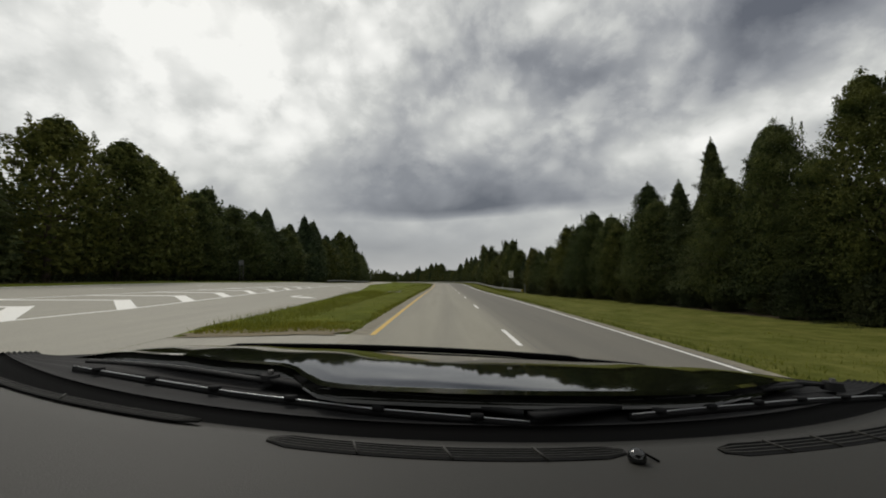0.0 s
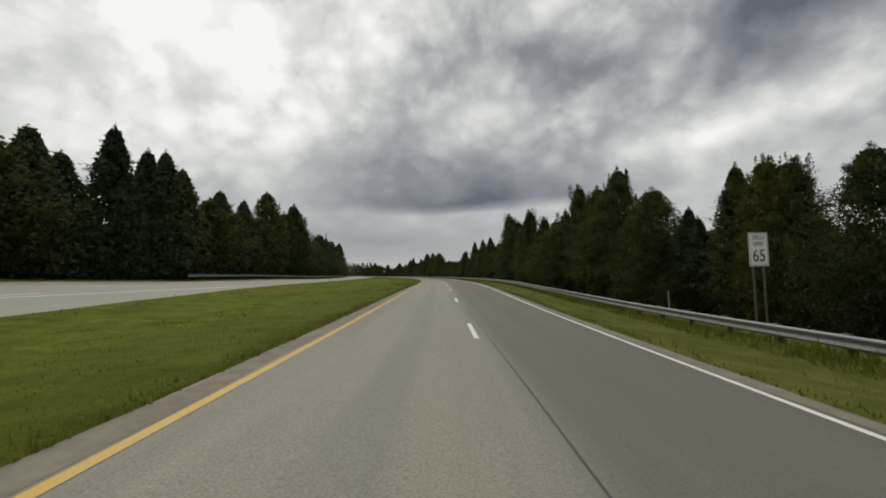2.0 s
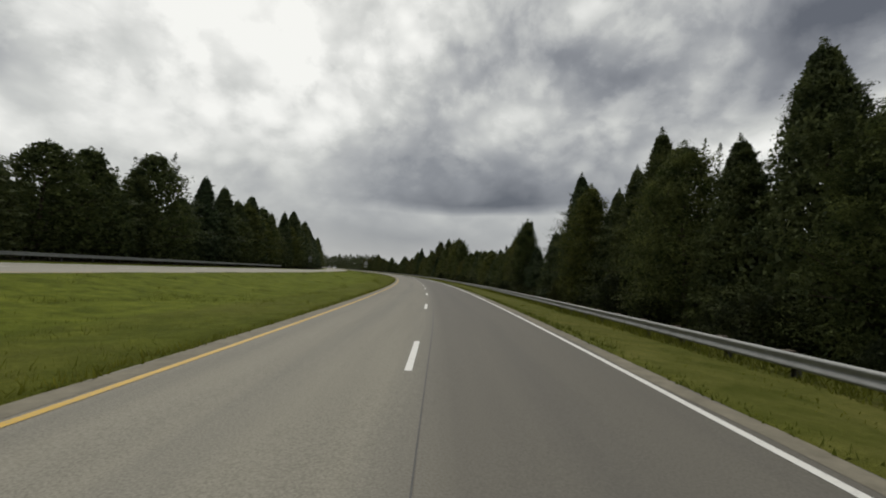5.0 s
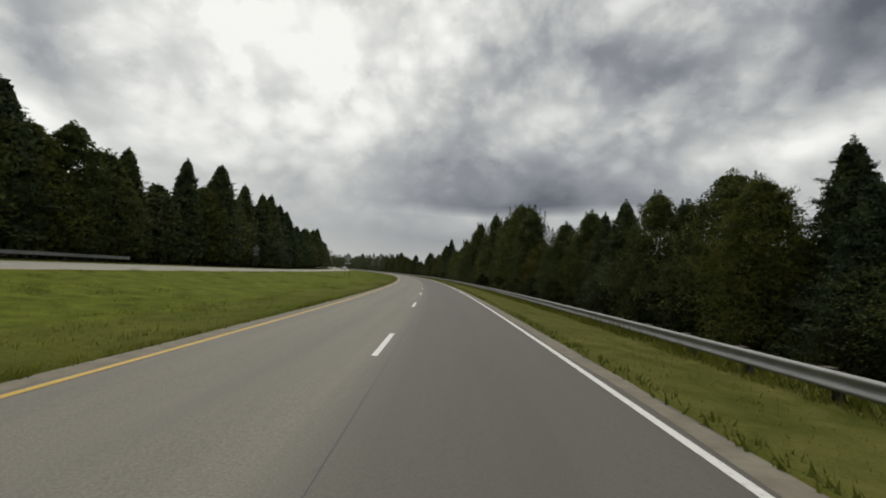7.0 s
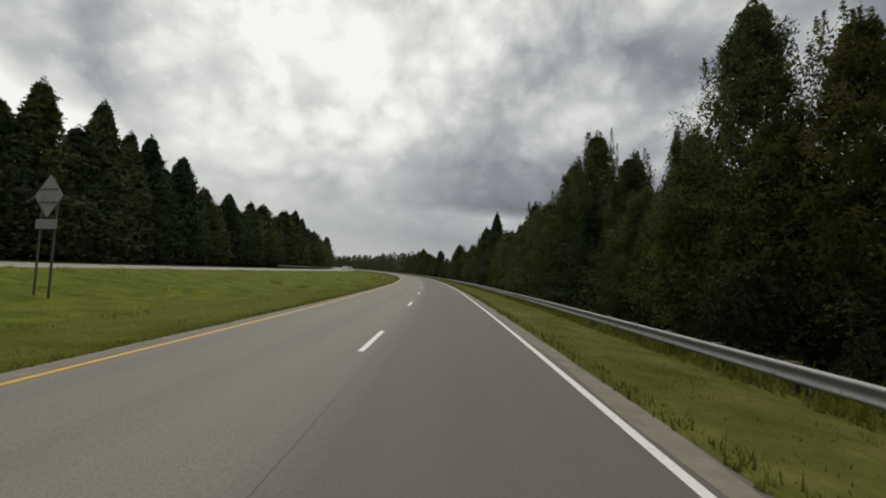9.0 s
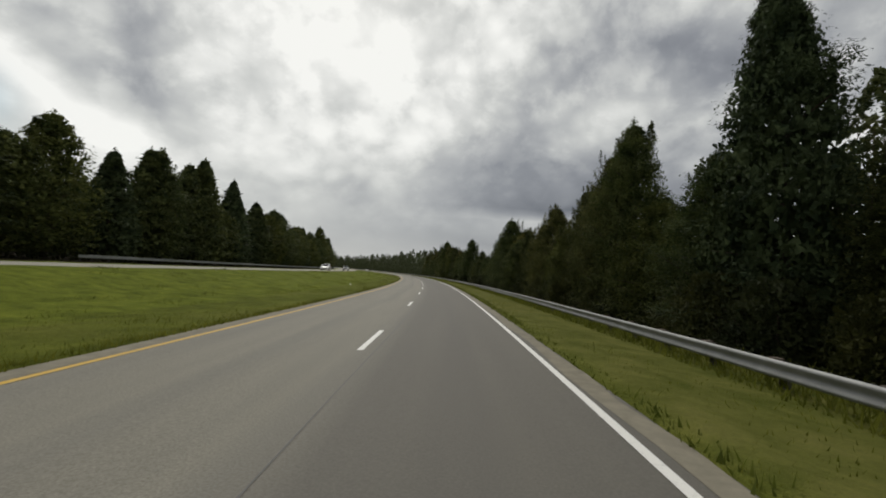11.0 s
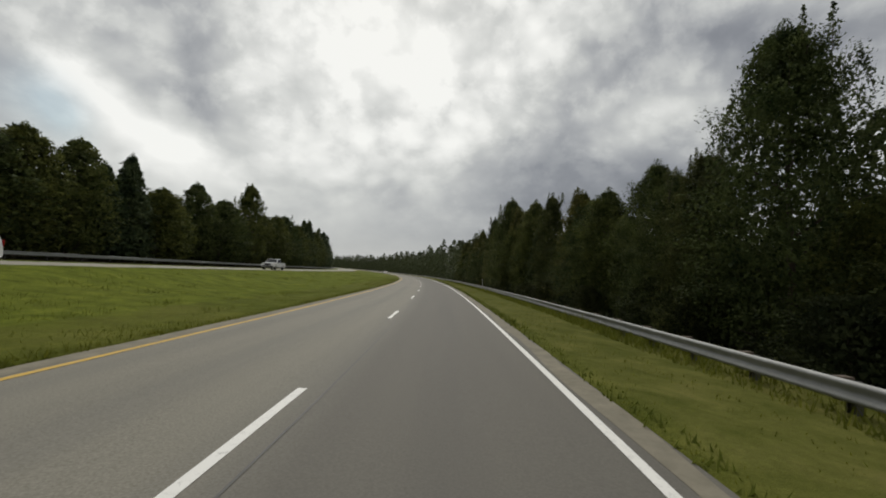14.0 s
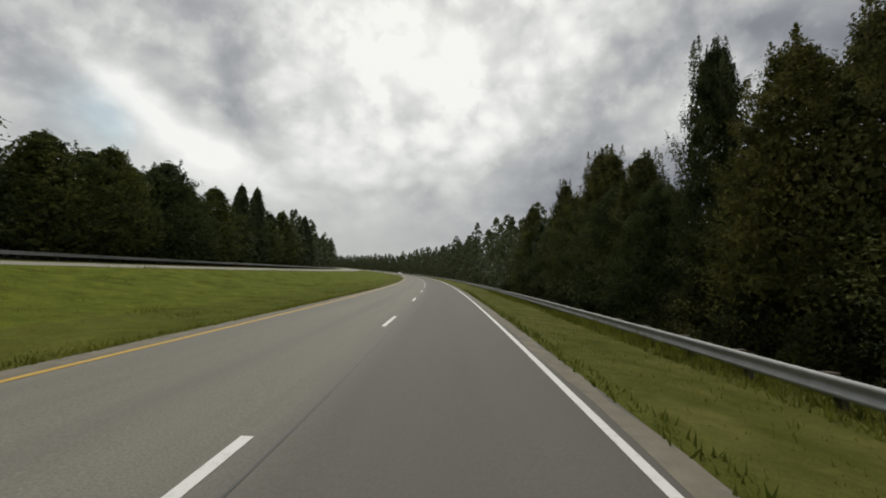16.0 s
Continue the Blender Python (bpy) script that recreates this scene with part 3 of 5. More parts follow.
def leaf_faces(centres, normals, size, rng, slim):
    """Pointed leaves, one triangle each."""
    n = len(centres)
    r = rng.normal(size=(n, 3))
    u = np.cross(normals, r)
    u /= np.linalg.norm(u, axis=1)[:, None] + 1e-9
    w = np.cross(normals, u)
    L = size * rng.uniform(0.65, 1.3, n)[:, None]
    W = L * slim
    v = np.stack([centres + u * L, centres - u * L * 0.7 + w * W, centres - u * L * 0.7 - w * W], 1).reshape(-1, 3)
    return v, np.arange(3 * n).reshape(n, 3)


def build_tree(kind, seed, height, radius, clumps, leaves, leaf, foot=0.12, slim=0.55, core=900):
    rng = np.random.default_rng(seed)
    xs, ys = PROFILE[kind]
    z0 = foot * height
    lean = rng.normal(0, 0.015 * height, 2)
    # lobes make the outline uneven
    lobes = rng.uniform(0, 2 * math.pi, 3)
    top = tagged(new("tree"), kind=None)
    spine = []
    for q in np.linspace(0, 0.86, 7):
        wob = rng.normal(0, 0.008 * height, 2) * q
        spine.append((lean[0] * q * q + wob[0], lean[1] * q * q + wob[1], q * height - (0.3 if q == 0 else 0)))
    spine = np.array(spine)
    tv, tq = tube(spine, 0.016 * height * (1 - np.linspace(0, 0.97, 7)) + 0.006, 7)
    allv, allq, base = [tv], [tq], len(tv)
    # boughs at stratified heights, turning round the stem; each ends in a flat spray of leaves
    cz = np.clip(0.12 * rng.normal(0, 0.25, clumps) + np.linspace(0, 0.92, clumps) ** 1.10, 0, 0.94)
    prof = np.interp(cz, xs, ys) * radius
    ang = np.cumsum(rng.normal(2.4, 0.45, clumps))
    uneven = 1 + 0.16 * np.sin(ang + lobes[0]) + 0.12 * np.sin(2 * ang + lobes[1] + 5 * cz) + np.clip(rng.normal(0, 0.20 if kind == "pine" else 0.13, clumps), -0.3, 0.24)
    reach = np.maximum(prof * uneven, 0.10)
    inner = rng.random(clumps) < 0.30
    reach[inner] *= 0.62
    low, high = {"pine": (-4, 34), "broad": (8, 62), "gum": (28, 72), "shrub": (15, 60)}[kind]
    rise = np.radians(low + (high - low) * cz ** 1.5 + rng.normal(0, 9, clumps))
    out = np.stack([np.cos(ang), np.sin(ang), np.zeros(clumps)], 1)
    way = out * np.cos(rise)[:, None] + np.array((0, 0, 1.0)) * np.sin(rise)[:, None]
    tip = out * reach[:, None]
    tip[:, 2] = z0 + cz * (height - z0)
    tip[:, 0] += lean[0] * cz
    tip[:, 1] += lean[1] * cz
    full = {"pine": 0.30, "broad": 0.23, "gum": 0.25, "shrub": 0.33}[kind]
    half = full * reach + 0.062 * radius * (1 - 0.30 * cz)
    ctr = tip - way * (half * 0.85)[:, None]
    for i in rng.permutation(clumps)[:16]:
        c = ctr[i]
        foot_z = max(0.06 * height, c[2] - reach[i] * np.tan(rise[i]) * 0.7)
        b = np.array([lean[0] * (foot_z / height), lean[1] * (foot_z / height), foot_z])
        mid = (b + c) / 2 + rng.normal(0, 0.012 * height, 3) * (1, 1, 0.4)
        v, q = tube([b, mid, c], [0.006 * height, 0.004 * height, 0.0015 * height], 4)
        allv.append(v)
        allq.append(q + base)
        base += len(v)
    if kind in ("gum", "broad"):
        # slender leading shoots stand out above the crown
        shoots = 14 if kind == "gum" else 10
        a = rng.uniform(0, 2 * math.pi, shoots)
        zr = rng.uniform(0.66, 0.90, shoots)
        r0 = np.interp(zr, xs, ys) * radius * rng.uniform(0.2, 0.9, shoots)
        r1 = r0 * rng.uniform(0.75, 1.15, shoots)
        z1 = z0 + (height - z0) * np.minimum(zr + (rng.uniform(0.12, 0.20, shoots) if kind == "gum" else rng.uniform(0.08, 0.15, shoots)), 1.0)
        foot_ = np.stack([np.cos(a) * r0, np.sin(a) * r0, z0 + zr * (height - z0)], 1)
        head_ = np.stack([np.cos(a) * r1, np.sin(a) * r1, z1], 1)
        for f_, h_ in zip(foot_, head_):
            v, q = tube([f_, (f_ + h_) / 2, h_], [0.012, 0.009, 0.004], 3)
            allv.append(v)
            allq.append(q + base)
            base += len(v)
    trunk = new("trunk", mesh_np("trunk", np.concatenate(allv), np.concatenate(allq), mats=(M_BARK,), smooth=True))
    trunk.parent = top
    side = np.cross(way, (0, 0, 1.0))
    side /= np.linalg.norm(side, axis=1)[:, None] + 1e-9
    upw = np.cross(side, way)
    wide, flat = {"pine": (0.85, 0.30), "broad": (0.95, 0.68), "gum": (0.62, 0.50), "shrub": (0.9, 0.6)}[kind]
    idx = np.repeat(np.arange(clumps), leaves)
    n = len(idx)
    d = rng.normal(size=(n, 3))
    d /= np.linalg.norm(d, axis=1)[:, None]
    d[:, 2] = np.where(rng.random(n) < 0.6, np.abs(d[:, 2]), d[:, 2])
    rr = np.minimum(rng.uniform(0.1, 1.0, n) ** 0.5 * (1 + 0.12 * rng.normal(size=n)), 1.10)
    fray = half[idx] * rr
    pos = (ctr[idx] + way[idx] * (d[:, 0] * fray * 1.15)[:, None] + side[idx] * (d[:, 1] * fray * wide)[:, None]
           + upw[idx] * (d[:, 2] * fray * flat)[:, None])
    # the ends of the sprays droop a little
    pos[:, 2] -= 0.10 * half[idx] * np.clip(d[:, 0], 0, 1) ** 2
    d = way[idx] * (0.35 * d[:, 0])[:, None] + side[idx] * (0.5 * d[:, 1])[:, None] + upw[idx] * (0.55 * np.abs(d[:, 2]) + 0.35)[:, None]
    if kind in ("gum", "broad"):
        per = 150 if leaf < 0.08 else 50
        si = np.repeat(np.arange(shoots), per)
        up = rng.uniform(0.0, 1.0, len(si))
        sp = foot_[si] * (1 - up)[:, None] + head_[si] * up[:, None]
        sp += rng.normal(0, 1, sp.shape) * (0.15 * (1.12 - up))[:, None] * (1, 1, 0.5)
        sn = rng.normal(size=sp.shape) + (0, 0, 0.6)
        pos, d = np.concatenate([pos, sp]), np.concatenate([d, sn / np.linalg.norm(sn, axis=1)[:, None]])
    if kind != "shrub":
        # the leader: leaves close round the stem's tip, thinning to a frayed point
        nl = 2000 if leaf < 0.08 else 600
        q = 1 - rng.uniform(0, 1, nl) ** 0.72 * 0.30
        a = rng.uniform(0, 2 * math.pi, nl)
        r = np.interp(q, xs, ys) * 0.80 * radius * np.sqrt(rng.uniform(0.02, 1, nl)) * (1 + 0.25 * np.sin(2 * a + 9 * q + lobes[2]) + 0.15 * np.sin(3 * a + 23 * q))
        lp = np.stack([np.cos(a) * r + lean[0] * q, np.sin(a) * r + lean[1] * q, z0 + q * (height - z0) + rng.normal(0, 0.05, nl)], 1)
        ln = np.stack([np.cos(a) * 0.6, np.sin(a) * 0.6, np.full(nl, 0.5)], 1)
        pos, d = np.concatenate([pos, lp]), np.concatenate([d, ln])
    pos[:, 2] = np.maximum(pos[:, 2], 0.1)
    nrm = d + rng.normal(0, 0.13, d.shape) + (0, 0, 0.25)
    nrm /= np.linalg.norm(nrm, axis=1)[:, None]
    v, q = leaf_faces(pos, nrm, leaf, rng, slim)
    # dense inner foliage round the stem, in two layers
    for nc, share, size in ((core // 3, 0.60, 2.6), (core, 0.86 if kind == "broad" else 0.80, 1.2 if leaf < 0.08 else 1.45)):
        cq = rng.uniform(0, 0.95, nc)
        cr = np.interp(cq, xs, ys) * radius * share * np.sqrt(rng.uniform(0.02, 1, nc))
        ca = rng.uniform(0, 2 * math.pi, nc)
        cp = np.stack([np.cos(ca) * cr + lean[0] * cq, np.sin(ca) * cr + lean[1] * cq, np.maximum(z0 + cq * (height - z0), 0.3)], 1)
        cn = rng.normal(size=(nc, 3)) * (1, 1, 0.45)
        cn /= np.linalg.norm(cn, axis=1)[:, None]
        v2, q2 = leaf_faces(cp, cn, leaf * size, rng, 0.6)
        v, q = np.concatenate([v, v2]), np.concatenate([q, q2 + len(v)])
    crown = new("crown", mesh_np("crown", v, tris=q, mats=(M_LEAF[kind],)))
    crown.parent = top
    return top


TREE_LABEL = {
    "broad": "broadleaf tree with dense dark green rounded crown",
    "gum": "young broadleaf tree with upright olive green leading shoots",
    "pine": "dark green conical conifer at the wood's edge",
    "shrub": "low leafy olive green bush at the wood's edge",
}


def kind_set(detail):
    """Trees to copy: a few of each kind, of about 10 m (bushes 2.5 m)."""
    out = {}
    c, l, f, inner = detail
    # clumps, leaves in each, half a leaf's length
    for k, (rad, foot, slim, n) in {"broad": (2.95, 0.06, 0.6, 3), "gum": (2.4, 0.03, 0.5, 3), "pine": (2.5, 0.04, 0.30, 3)}.items():
        out[k] = []
        for i in range(n):
            t = build_tree(k, 17 * i + len(k) + c, 10.0, rad * (0.9 + 0.12 * i), c, l, f * (1.25 if k == "pine" else 1), foot, slim, inner)
            tagged(t, TREE_LABEL[k], "tree", "roadside trees")
            out[k].append(t)
    out["shrub"] = []
    for i in range(2 if f < 0.1 else 0):
        t = build_tree("shrub", 5 + i + c, 2.6, 1.7, max(14, c // 4), l, f * 0.8, 0.0, 0.55, inner // 4)
        t.name = "bush"
        tagged(t, TREE_LABEL["shrub"], "bush", "roadside bushes")
        out["shrub"].append(t)
    return out


NEAR = kind_set((156, 185, 0.056, 10500))
MID = kind_set((100, 76, 0.092, 3000))
FIRST = {id(t) for st in (NEAR, MID) for k in st for t in st[k]}


def drop_spare():
    """Takes away trees that were built but not planted."""
    for st in (NEAR, MID):
        for k in st:
            for t in st[k]:
                if id(t) in FIRST:
                    for o in (*t.children_recursive, t):
                        bpy.data.objects.remove(o)


def plant(st, kind, s, off, h, rng, girth=1.0):
    t = st[kind][int(rng.integers(len(st[kind])))]
    size = h / (2.6 if kind == "shrub" else 10.0)
    # tall trees are slimmer for their height
    girth *= min(1.0, 10.0 / h) ** 0.8
    m = put(s, off, -0.05, float(rng.uniform(0, 360))) @ Matrix.Diagonal((size * girth * rng.uniform(0.88, 1.12), size * girth * rng.uniform(0.88, 1.12), size, 1))
    if id(t) in FIRST:
        FIRST.discard(id(t))
        t.matrix_basis = m
        return t
    c = copy_thing(t, Matrix())
    c.matrix_basis = m
    return c


def right_line(s):
    return float(np.interp(s, [-40, 20, 50, 90, 125, 600], [21.5, 19.8, 17.6, 15.2, 12.9, 12.9]))


# the taller trees of the two wood edges: metres along the road, heights, kinds
RIGHT_A = ([20.5, 26.4, 27.6, 32.9, 36.9, 40.9, 48.7, 53, 54.6, 58.9, 62.9, 66.8, 70.7, 76.9, 80.5, 81.9, 84.5, 88.3, 92.6, 96.8, 102.0, 107, 110.1, 112.7, 118.8, 125.8, 135.8, 138.8, 141.5, 144.6, 149.2, 153.6, 165.5, 175.4, 188, 205.4, 209.2, 211.1, 215.1, 217.6, 220.6, 225.1, 229.8, 235.2, 238.6, 241.7, 246.4, 251.4, 264.4, 266.4],
           [12.9, 12.5, 12, 13.5, 11.1, 11.9, 10, 11.0, 11.4, 10.4, 10.8, 8.3, 8.4, 7.9, 8, 8.4, 9.1, 7.1, 9.3, 11.9, 11.3, 12.0, 9.5, 9.3, 10.1, 12.2, 12.2, 12.7, 13.7, 9.8, 9.1, 9.7, 12.1, 12.4, 12.7, 10.8, 9.8, 9.5, 8.1, 8.3, 7.4, 8.1, 8.2, 8.4, 8.5, 8.1, 9, 8.7, 12.0, 12.3],
           "bbpppbbbbbbbbbggppbbbggbggbggbpbpppbgbbbbpbbppbbbg")
RIGHT_B = ([269.8, 272.7, 277.2, 281.5, 285.2, 289.1, 293.6, 299.6, 305.7, 311.5, 325.1, 347.6, 359.2, 361.3, 363.8, 367.2, 375.5, 379.4, 385.7, 390, 395.2, 397.5, 401.6, 406.4, 417.2, 419.9, 423.2, 426.3, 430.5, 438, 447.5, 453.4, 456.7, 458.8, 466.6, 473.6, 478.1, 482.3, 485.6, 487.4, 491.5, 496, 498.5, 503.4, 509.5, 514.3, 517.1, 524.8, 537],
           [13.6, 13.8, 8.4, 12.7, 11.5, 15.0, 11.2, 11.2, 14.7, 14.4, 12.4, 14.9, 13.5, 11.6, 9.7, 10.4, 10.3, 9.0, 9.1, 9.4, 10.2, 12.3, 10.9, 10.3, 7.2, 7.5, 6.8, 8.8, 7.8, 12.4, 10.2, 9.8, 9.9, 10.4, 11.5, 12.6, 11.3, 12.5, 13.6, 15.4, 13.1, 11.0, 11.2, 14.0, 10.6, 12.3, 13.0, 12.3, 12.0],
           "bbpggbbggbgpbgggggggbbbbbpppbbbbbggbggbbbgggggggg")
LEFT_A = ([37.3, 44.7, 48.9, 52.9, 63, 70.6, 78.6, 84.1, 92.9, 96.8, 100.9, 106.4, 111.9, 116.4, 121.1, 131.7, 140.3, 151.6, 157.8, 164.3, 171.3, 172.5, 178.7, 193.1, 198.3, 207.7, 211.5, 225.1, 231.3, 240, 244.6, 248.1, 252.2, 256.5, 261.6, 264.9, 278.1, 288.6, 303.3],
          [15.5, 15.8, 15.1, 14.3, 14.6, 12.9, 13.5, 15.0, 12.3, 13.8, 12.7, 17.3, 16.4, 17.4, 16.2, 15, 15, 19, 15.9, 16.2, 19.5, 18.6, 18.3, 11.6, 12.5, 12.6, 15.4, 15.1, 14.6, 13.5, 13.7, 15.8, 13.2, 14.5, 12.9, 14.3, 16.4, 18.1, 17.5],
          "bbbbbbbpbppppppppbpbbbpbbpbpppbpbbbpppp")
LEFT_B = ([312.2, 320.3, 325.1, 329.3, 337.5, 344.9, 354.6, 364.6, 375.4, 389.6, 391.1, 399.4, 402.7, 414.9, 419.4, 427.6, 439.9, 448.1, 455.3, 458.9, 462.6, 468.8, 477.5, 494.5, 514.8, 525.2, 529.8, 533.3, 537, 541.8, 545.1, 550.6, 558.4, 569.6, 576.9, 597.8, 624],
           [17.2, 18.4, 16.4, 17.2, 16.5, 13.2, 14, 14, 15.1, 15.5, 15.9, 15.9, 17.6, 16.6, 13.8, 14.4, 14.4, 14.7, 10.7, 11.4, 12.6, 13.3, 13.8, 13.7, 17.7, 12.5, 12.3, 13.4, 12.3, 12.9, 14.8, 12.6, 13.7, 16.5, 17.4, 15.1, 17.1],
           "ppppppppbpbpppppbbbbbbpbbbbbbbbbbppbp")
KINDS = {"b": "broad", "g": "gum", "p": "pine"}


def tree_list(*halves):
    return [(s_, h_, KINDS[k_]) for ss, hh, kk in halves for s_, h_, k_ in zip(ss, hh, kk)]


RIGHT_TREES, LEFT_TREES = tree_list(RIGHT_A, RIGHT_B), tree_list(LEFT_A, LEFT_B)


def edge_height(trees, s, reach):
    """Height of the lower trees between the tall ones."""
    near = [h for q, h, _ in trees if abs(q - s) < reach]
    if near:
        return min(near)
    return float(np.interp(s, [t[0] for t in trees], [t[1] for t in trees]))


def right_height(s):
    return edge_height(RIGHT_TREES, s, 7.0)


def left_line(s):
    return -38.5


def left_height(s):
    return edge_height(LEFT_TREES, s, 7.0)


def plant_edge(st, trees, line_fn, s0, s1, step, girth, rng, first, mixed):
    """The tall trees at their places, and lower ones wherever a stretch between them is open."""
    stops = sorted([t for t in trees if s0 < t[0] < s1])
    for s, h, k in stops:
        if k == "gum" and s < first:
            k = "broad"
        plant(st, k, s, line_fn(s) + 0.5 * girth + rng.uniform(-0.3, 0.6), h * (1.06 if k == "gum" else 1.02), rng, girth)
    bounds = [s0] + [t[0] for t in stops] + [s1]
    for lo, hi in zip(bounds[:-1], bounds[1:]):
        n = int((hi - lo) / step)
        for i in range(n):
            s = lo + (hi - lo) * (i + 1) / (n + 1) + rng.uniform(-0.5, 0.5)
            h = edge_height(trees, s, (hi - lo)) * rng.uniform(0.78, 0.93)
            plant(st, rng.choice(["broad", "gum", "pine"], p=mixed(s)), s, line_fn(s) + rng.uniform(-0.4, 1.4), h, rng, girth * 1.05)


def plant_woods():
    rng = np.random.default_rng(8)
    plant_edge(NEAR, RIGHT_TREES, right_line, -24, 548, 3.7, 1.08, rng, 70, lambda s: [0.55, 0.25, 0.20] if s > 110 else [0.45, 0.0, 0.55])
    # bushes under the edge
    s = 10.0
    while s < 545:
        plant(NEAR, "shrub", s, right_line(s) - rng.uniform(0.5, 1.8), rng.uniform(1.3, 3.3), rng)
        s += rng.uniform(2.4, 4.2)
    plant_edge(MID, LEFT_TREES, left_line, 4, 632, 7.5, 1.72, rng, 900, lambda s: [0.4, 0.0, 0.6])


plant_woods()
drop_spare()


def far_woods(name, places, label, seed, per=260, leaf=0.48, mat="broad"):
    """Many crowns in one object, for trees that stand behind others or far off."""
    rng = np.random.default_rng(seed)
    vs, qs, base = [], [], 0
    for s, off, h in places:
        p = at(np.float64(s), np.float64(off))
        xs, ys = PROFILE["pine" if rng.random() < (0.4 if leaf < 0.6 else 0.12) else "broad"]
        cz = rng.uniform(0, 1, per)
        r = np.interp(cz, xs, ys) * h * 0.27 * np.sqrt(rng.uniform(0.3, 1, per))
        a = rng.uniform(0, 2 * math.pi, per)
        c = np.stack([p[0] + np.cos(a) * r, p[1] + np.sin(a) * r, p[2] + cz * h], 1)
        n = np.stack([np.cos(a), np.sin(a), np.full(per, 0.6)], 1) + rng.normal(0, 0.5, (per, 3))
        n /= np.linalg.norm(n, axis=1)[:, None]
        v, q = leaf_faces(c, n, leaf, rng, 0.8)
        vs.append(v)
        qs.append(q + base)
        base += len(v)
    ob = new(name, mesh_np(name, np.concatenate(vs), tris=np.concatenate(qs), mats=(M_LEAF[mat],)))
    return tagged(ob, label, "woods", kind="stuff")


def undergrowth(name, s0, s1, line_fn, side, n, label, seed, leaf, high=2.6):
    """Loose leaves and shoots that close the wood's foot."""
    rng = np.random.default_rng(seed)
    s = rng.uniform(s0, s1, n)
    lo = np.array([line_fn(q) for q in s])
    z = high * rng.beta(1.0, 1.7, n) * (0.75 + 0.35 * np.sin(s / 2.7) * np.sin(s / 7.1 + 1))
    off = lo + side * (rng.uniform(-0.4, 4.5, n) - 1.4 * (1 - z / high))
    c = at(s, off) + np.stack([np.zeros(n), np.zeros(n), z + 0.05], 1)
    nr = rng.normal(size=(n, 3)) + (0, 0, 0.4)
    nr /= np.linalg.norm(nr, axis=1)[:, None]
    v, q = leaf_faces(c, nr, leaf, rng, 0.6)
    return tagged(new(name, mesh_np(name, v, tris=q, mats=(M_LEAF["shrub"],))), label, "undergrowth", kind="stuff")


rng_w = np.random.default_rng(21)


def rows_behind(line_fn, height_fn, side, s0, s1, gaps, step):
    out = []
    for row, gap in enumerate(gaps):
        for s in np.arange(s0, s1, step * (1 + 0.25 * row)):
            s = float(s + rng_w.uniform(-1.5, 1.5))
            out.append((s, line_fn(s) + side * (gap + rng_w.uniform(-1, 1)), height_fn(s) * rng_w.uniform(0.56, 0.76)))
    return out


far_woods("woods_interior", rows_behind(right_line, right_height, 1, -20, 560, (4.2, 8.0, 13.0), 3.6), "dense dark trees standing behind the wood's edge", 41, 1200, 0.17)
far_woods("woods_interior", rows_behind(left_line, left_height, -1, 0, 615, (4.5, 9.0, 15.0), 4.6), "dense conifers behind the wood's edge beyond the far road", 42, 420, 0.30, "pine")
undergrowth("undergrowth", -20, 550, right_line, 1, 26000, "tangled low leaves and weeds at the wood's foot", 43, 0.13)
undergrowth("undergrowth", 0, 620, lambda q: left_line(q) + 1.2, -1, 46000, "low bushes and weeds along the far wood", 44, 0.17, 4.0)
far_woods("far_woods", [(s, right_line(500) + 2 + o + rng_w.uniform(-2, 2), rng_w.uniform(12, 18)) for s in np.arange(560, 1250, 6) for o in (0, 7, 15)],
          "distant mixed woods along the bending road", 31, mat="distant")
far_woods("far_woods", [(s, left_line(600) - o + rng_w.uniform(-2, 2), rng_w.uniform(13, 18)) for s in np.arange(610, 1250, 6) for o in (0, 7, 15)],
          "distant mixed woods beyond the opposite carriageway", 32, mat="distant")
far_woods("woods_interior", [(s + rng_w.uniform(-3, 3), right_line(float(s)) + o + rng_w.uniform(-3, 3), rng_w.uniform(7, 10)) for s in np.arange(-60, 560, 8.5) for o in np.arange(29, 125, 9)],
          "closed canopy of the wood stretching away from the road", 45, 70, 0.95)
far_woods("woods_interior", [(s + rng_w.uniform(-3, 3), left_line(float(s)) - o + rng_w.uniform(-3, 3), rng_w.uniform(9, 12)) for s in np.arange(-60, 420, 8.5) for o in np.arange(21, 118, 9)],
          "closed canopy of the wood beyond the far road", 46, 70, 0.95, "pine")
far_woods("hill_woods", [(s + rng_w.uniform(-5, 5), o, rng_w.uniform(9, 14)) for s in np.arange(420, 900, 11) for o in np.arange(-60, -260, -13)],
          "wooded hillside above the opposite carriageway", 33, 70, 1.0)
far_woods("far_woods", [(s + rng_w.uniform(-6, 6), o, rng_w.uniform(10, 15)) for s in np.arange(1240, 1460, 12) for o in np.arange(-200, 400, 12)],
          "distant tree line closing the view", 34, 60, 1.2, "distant")


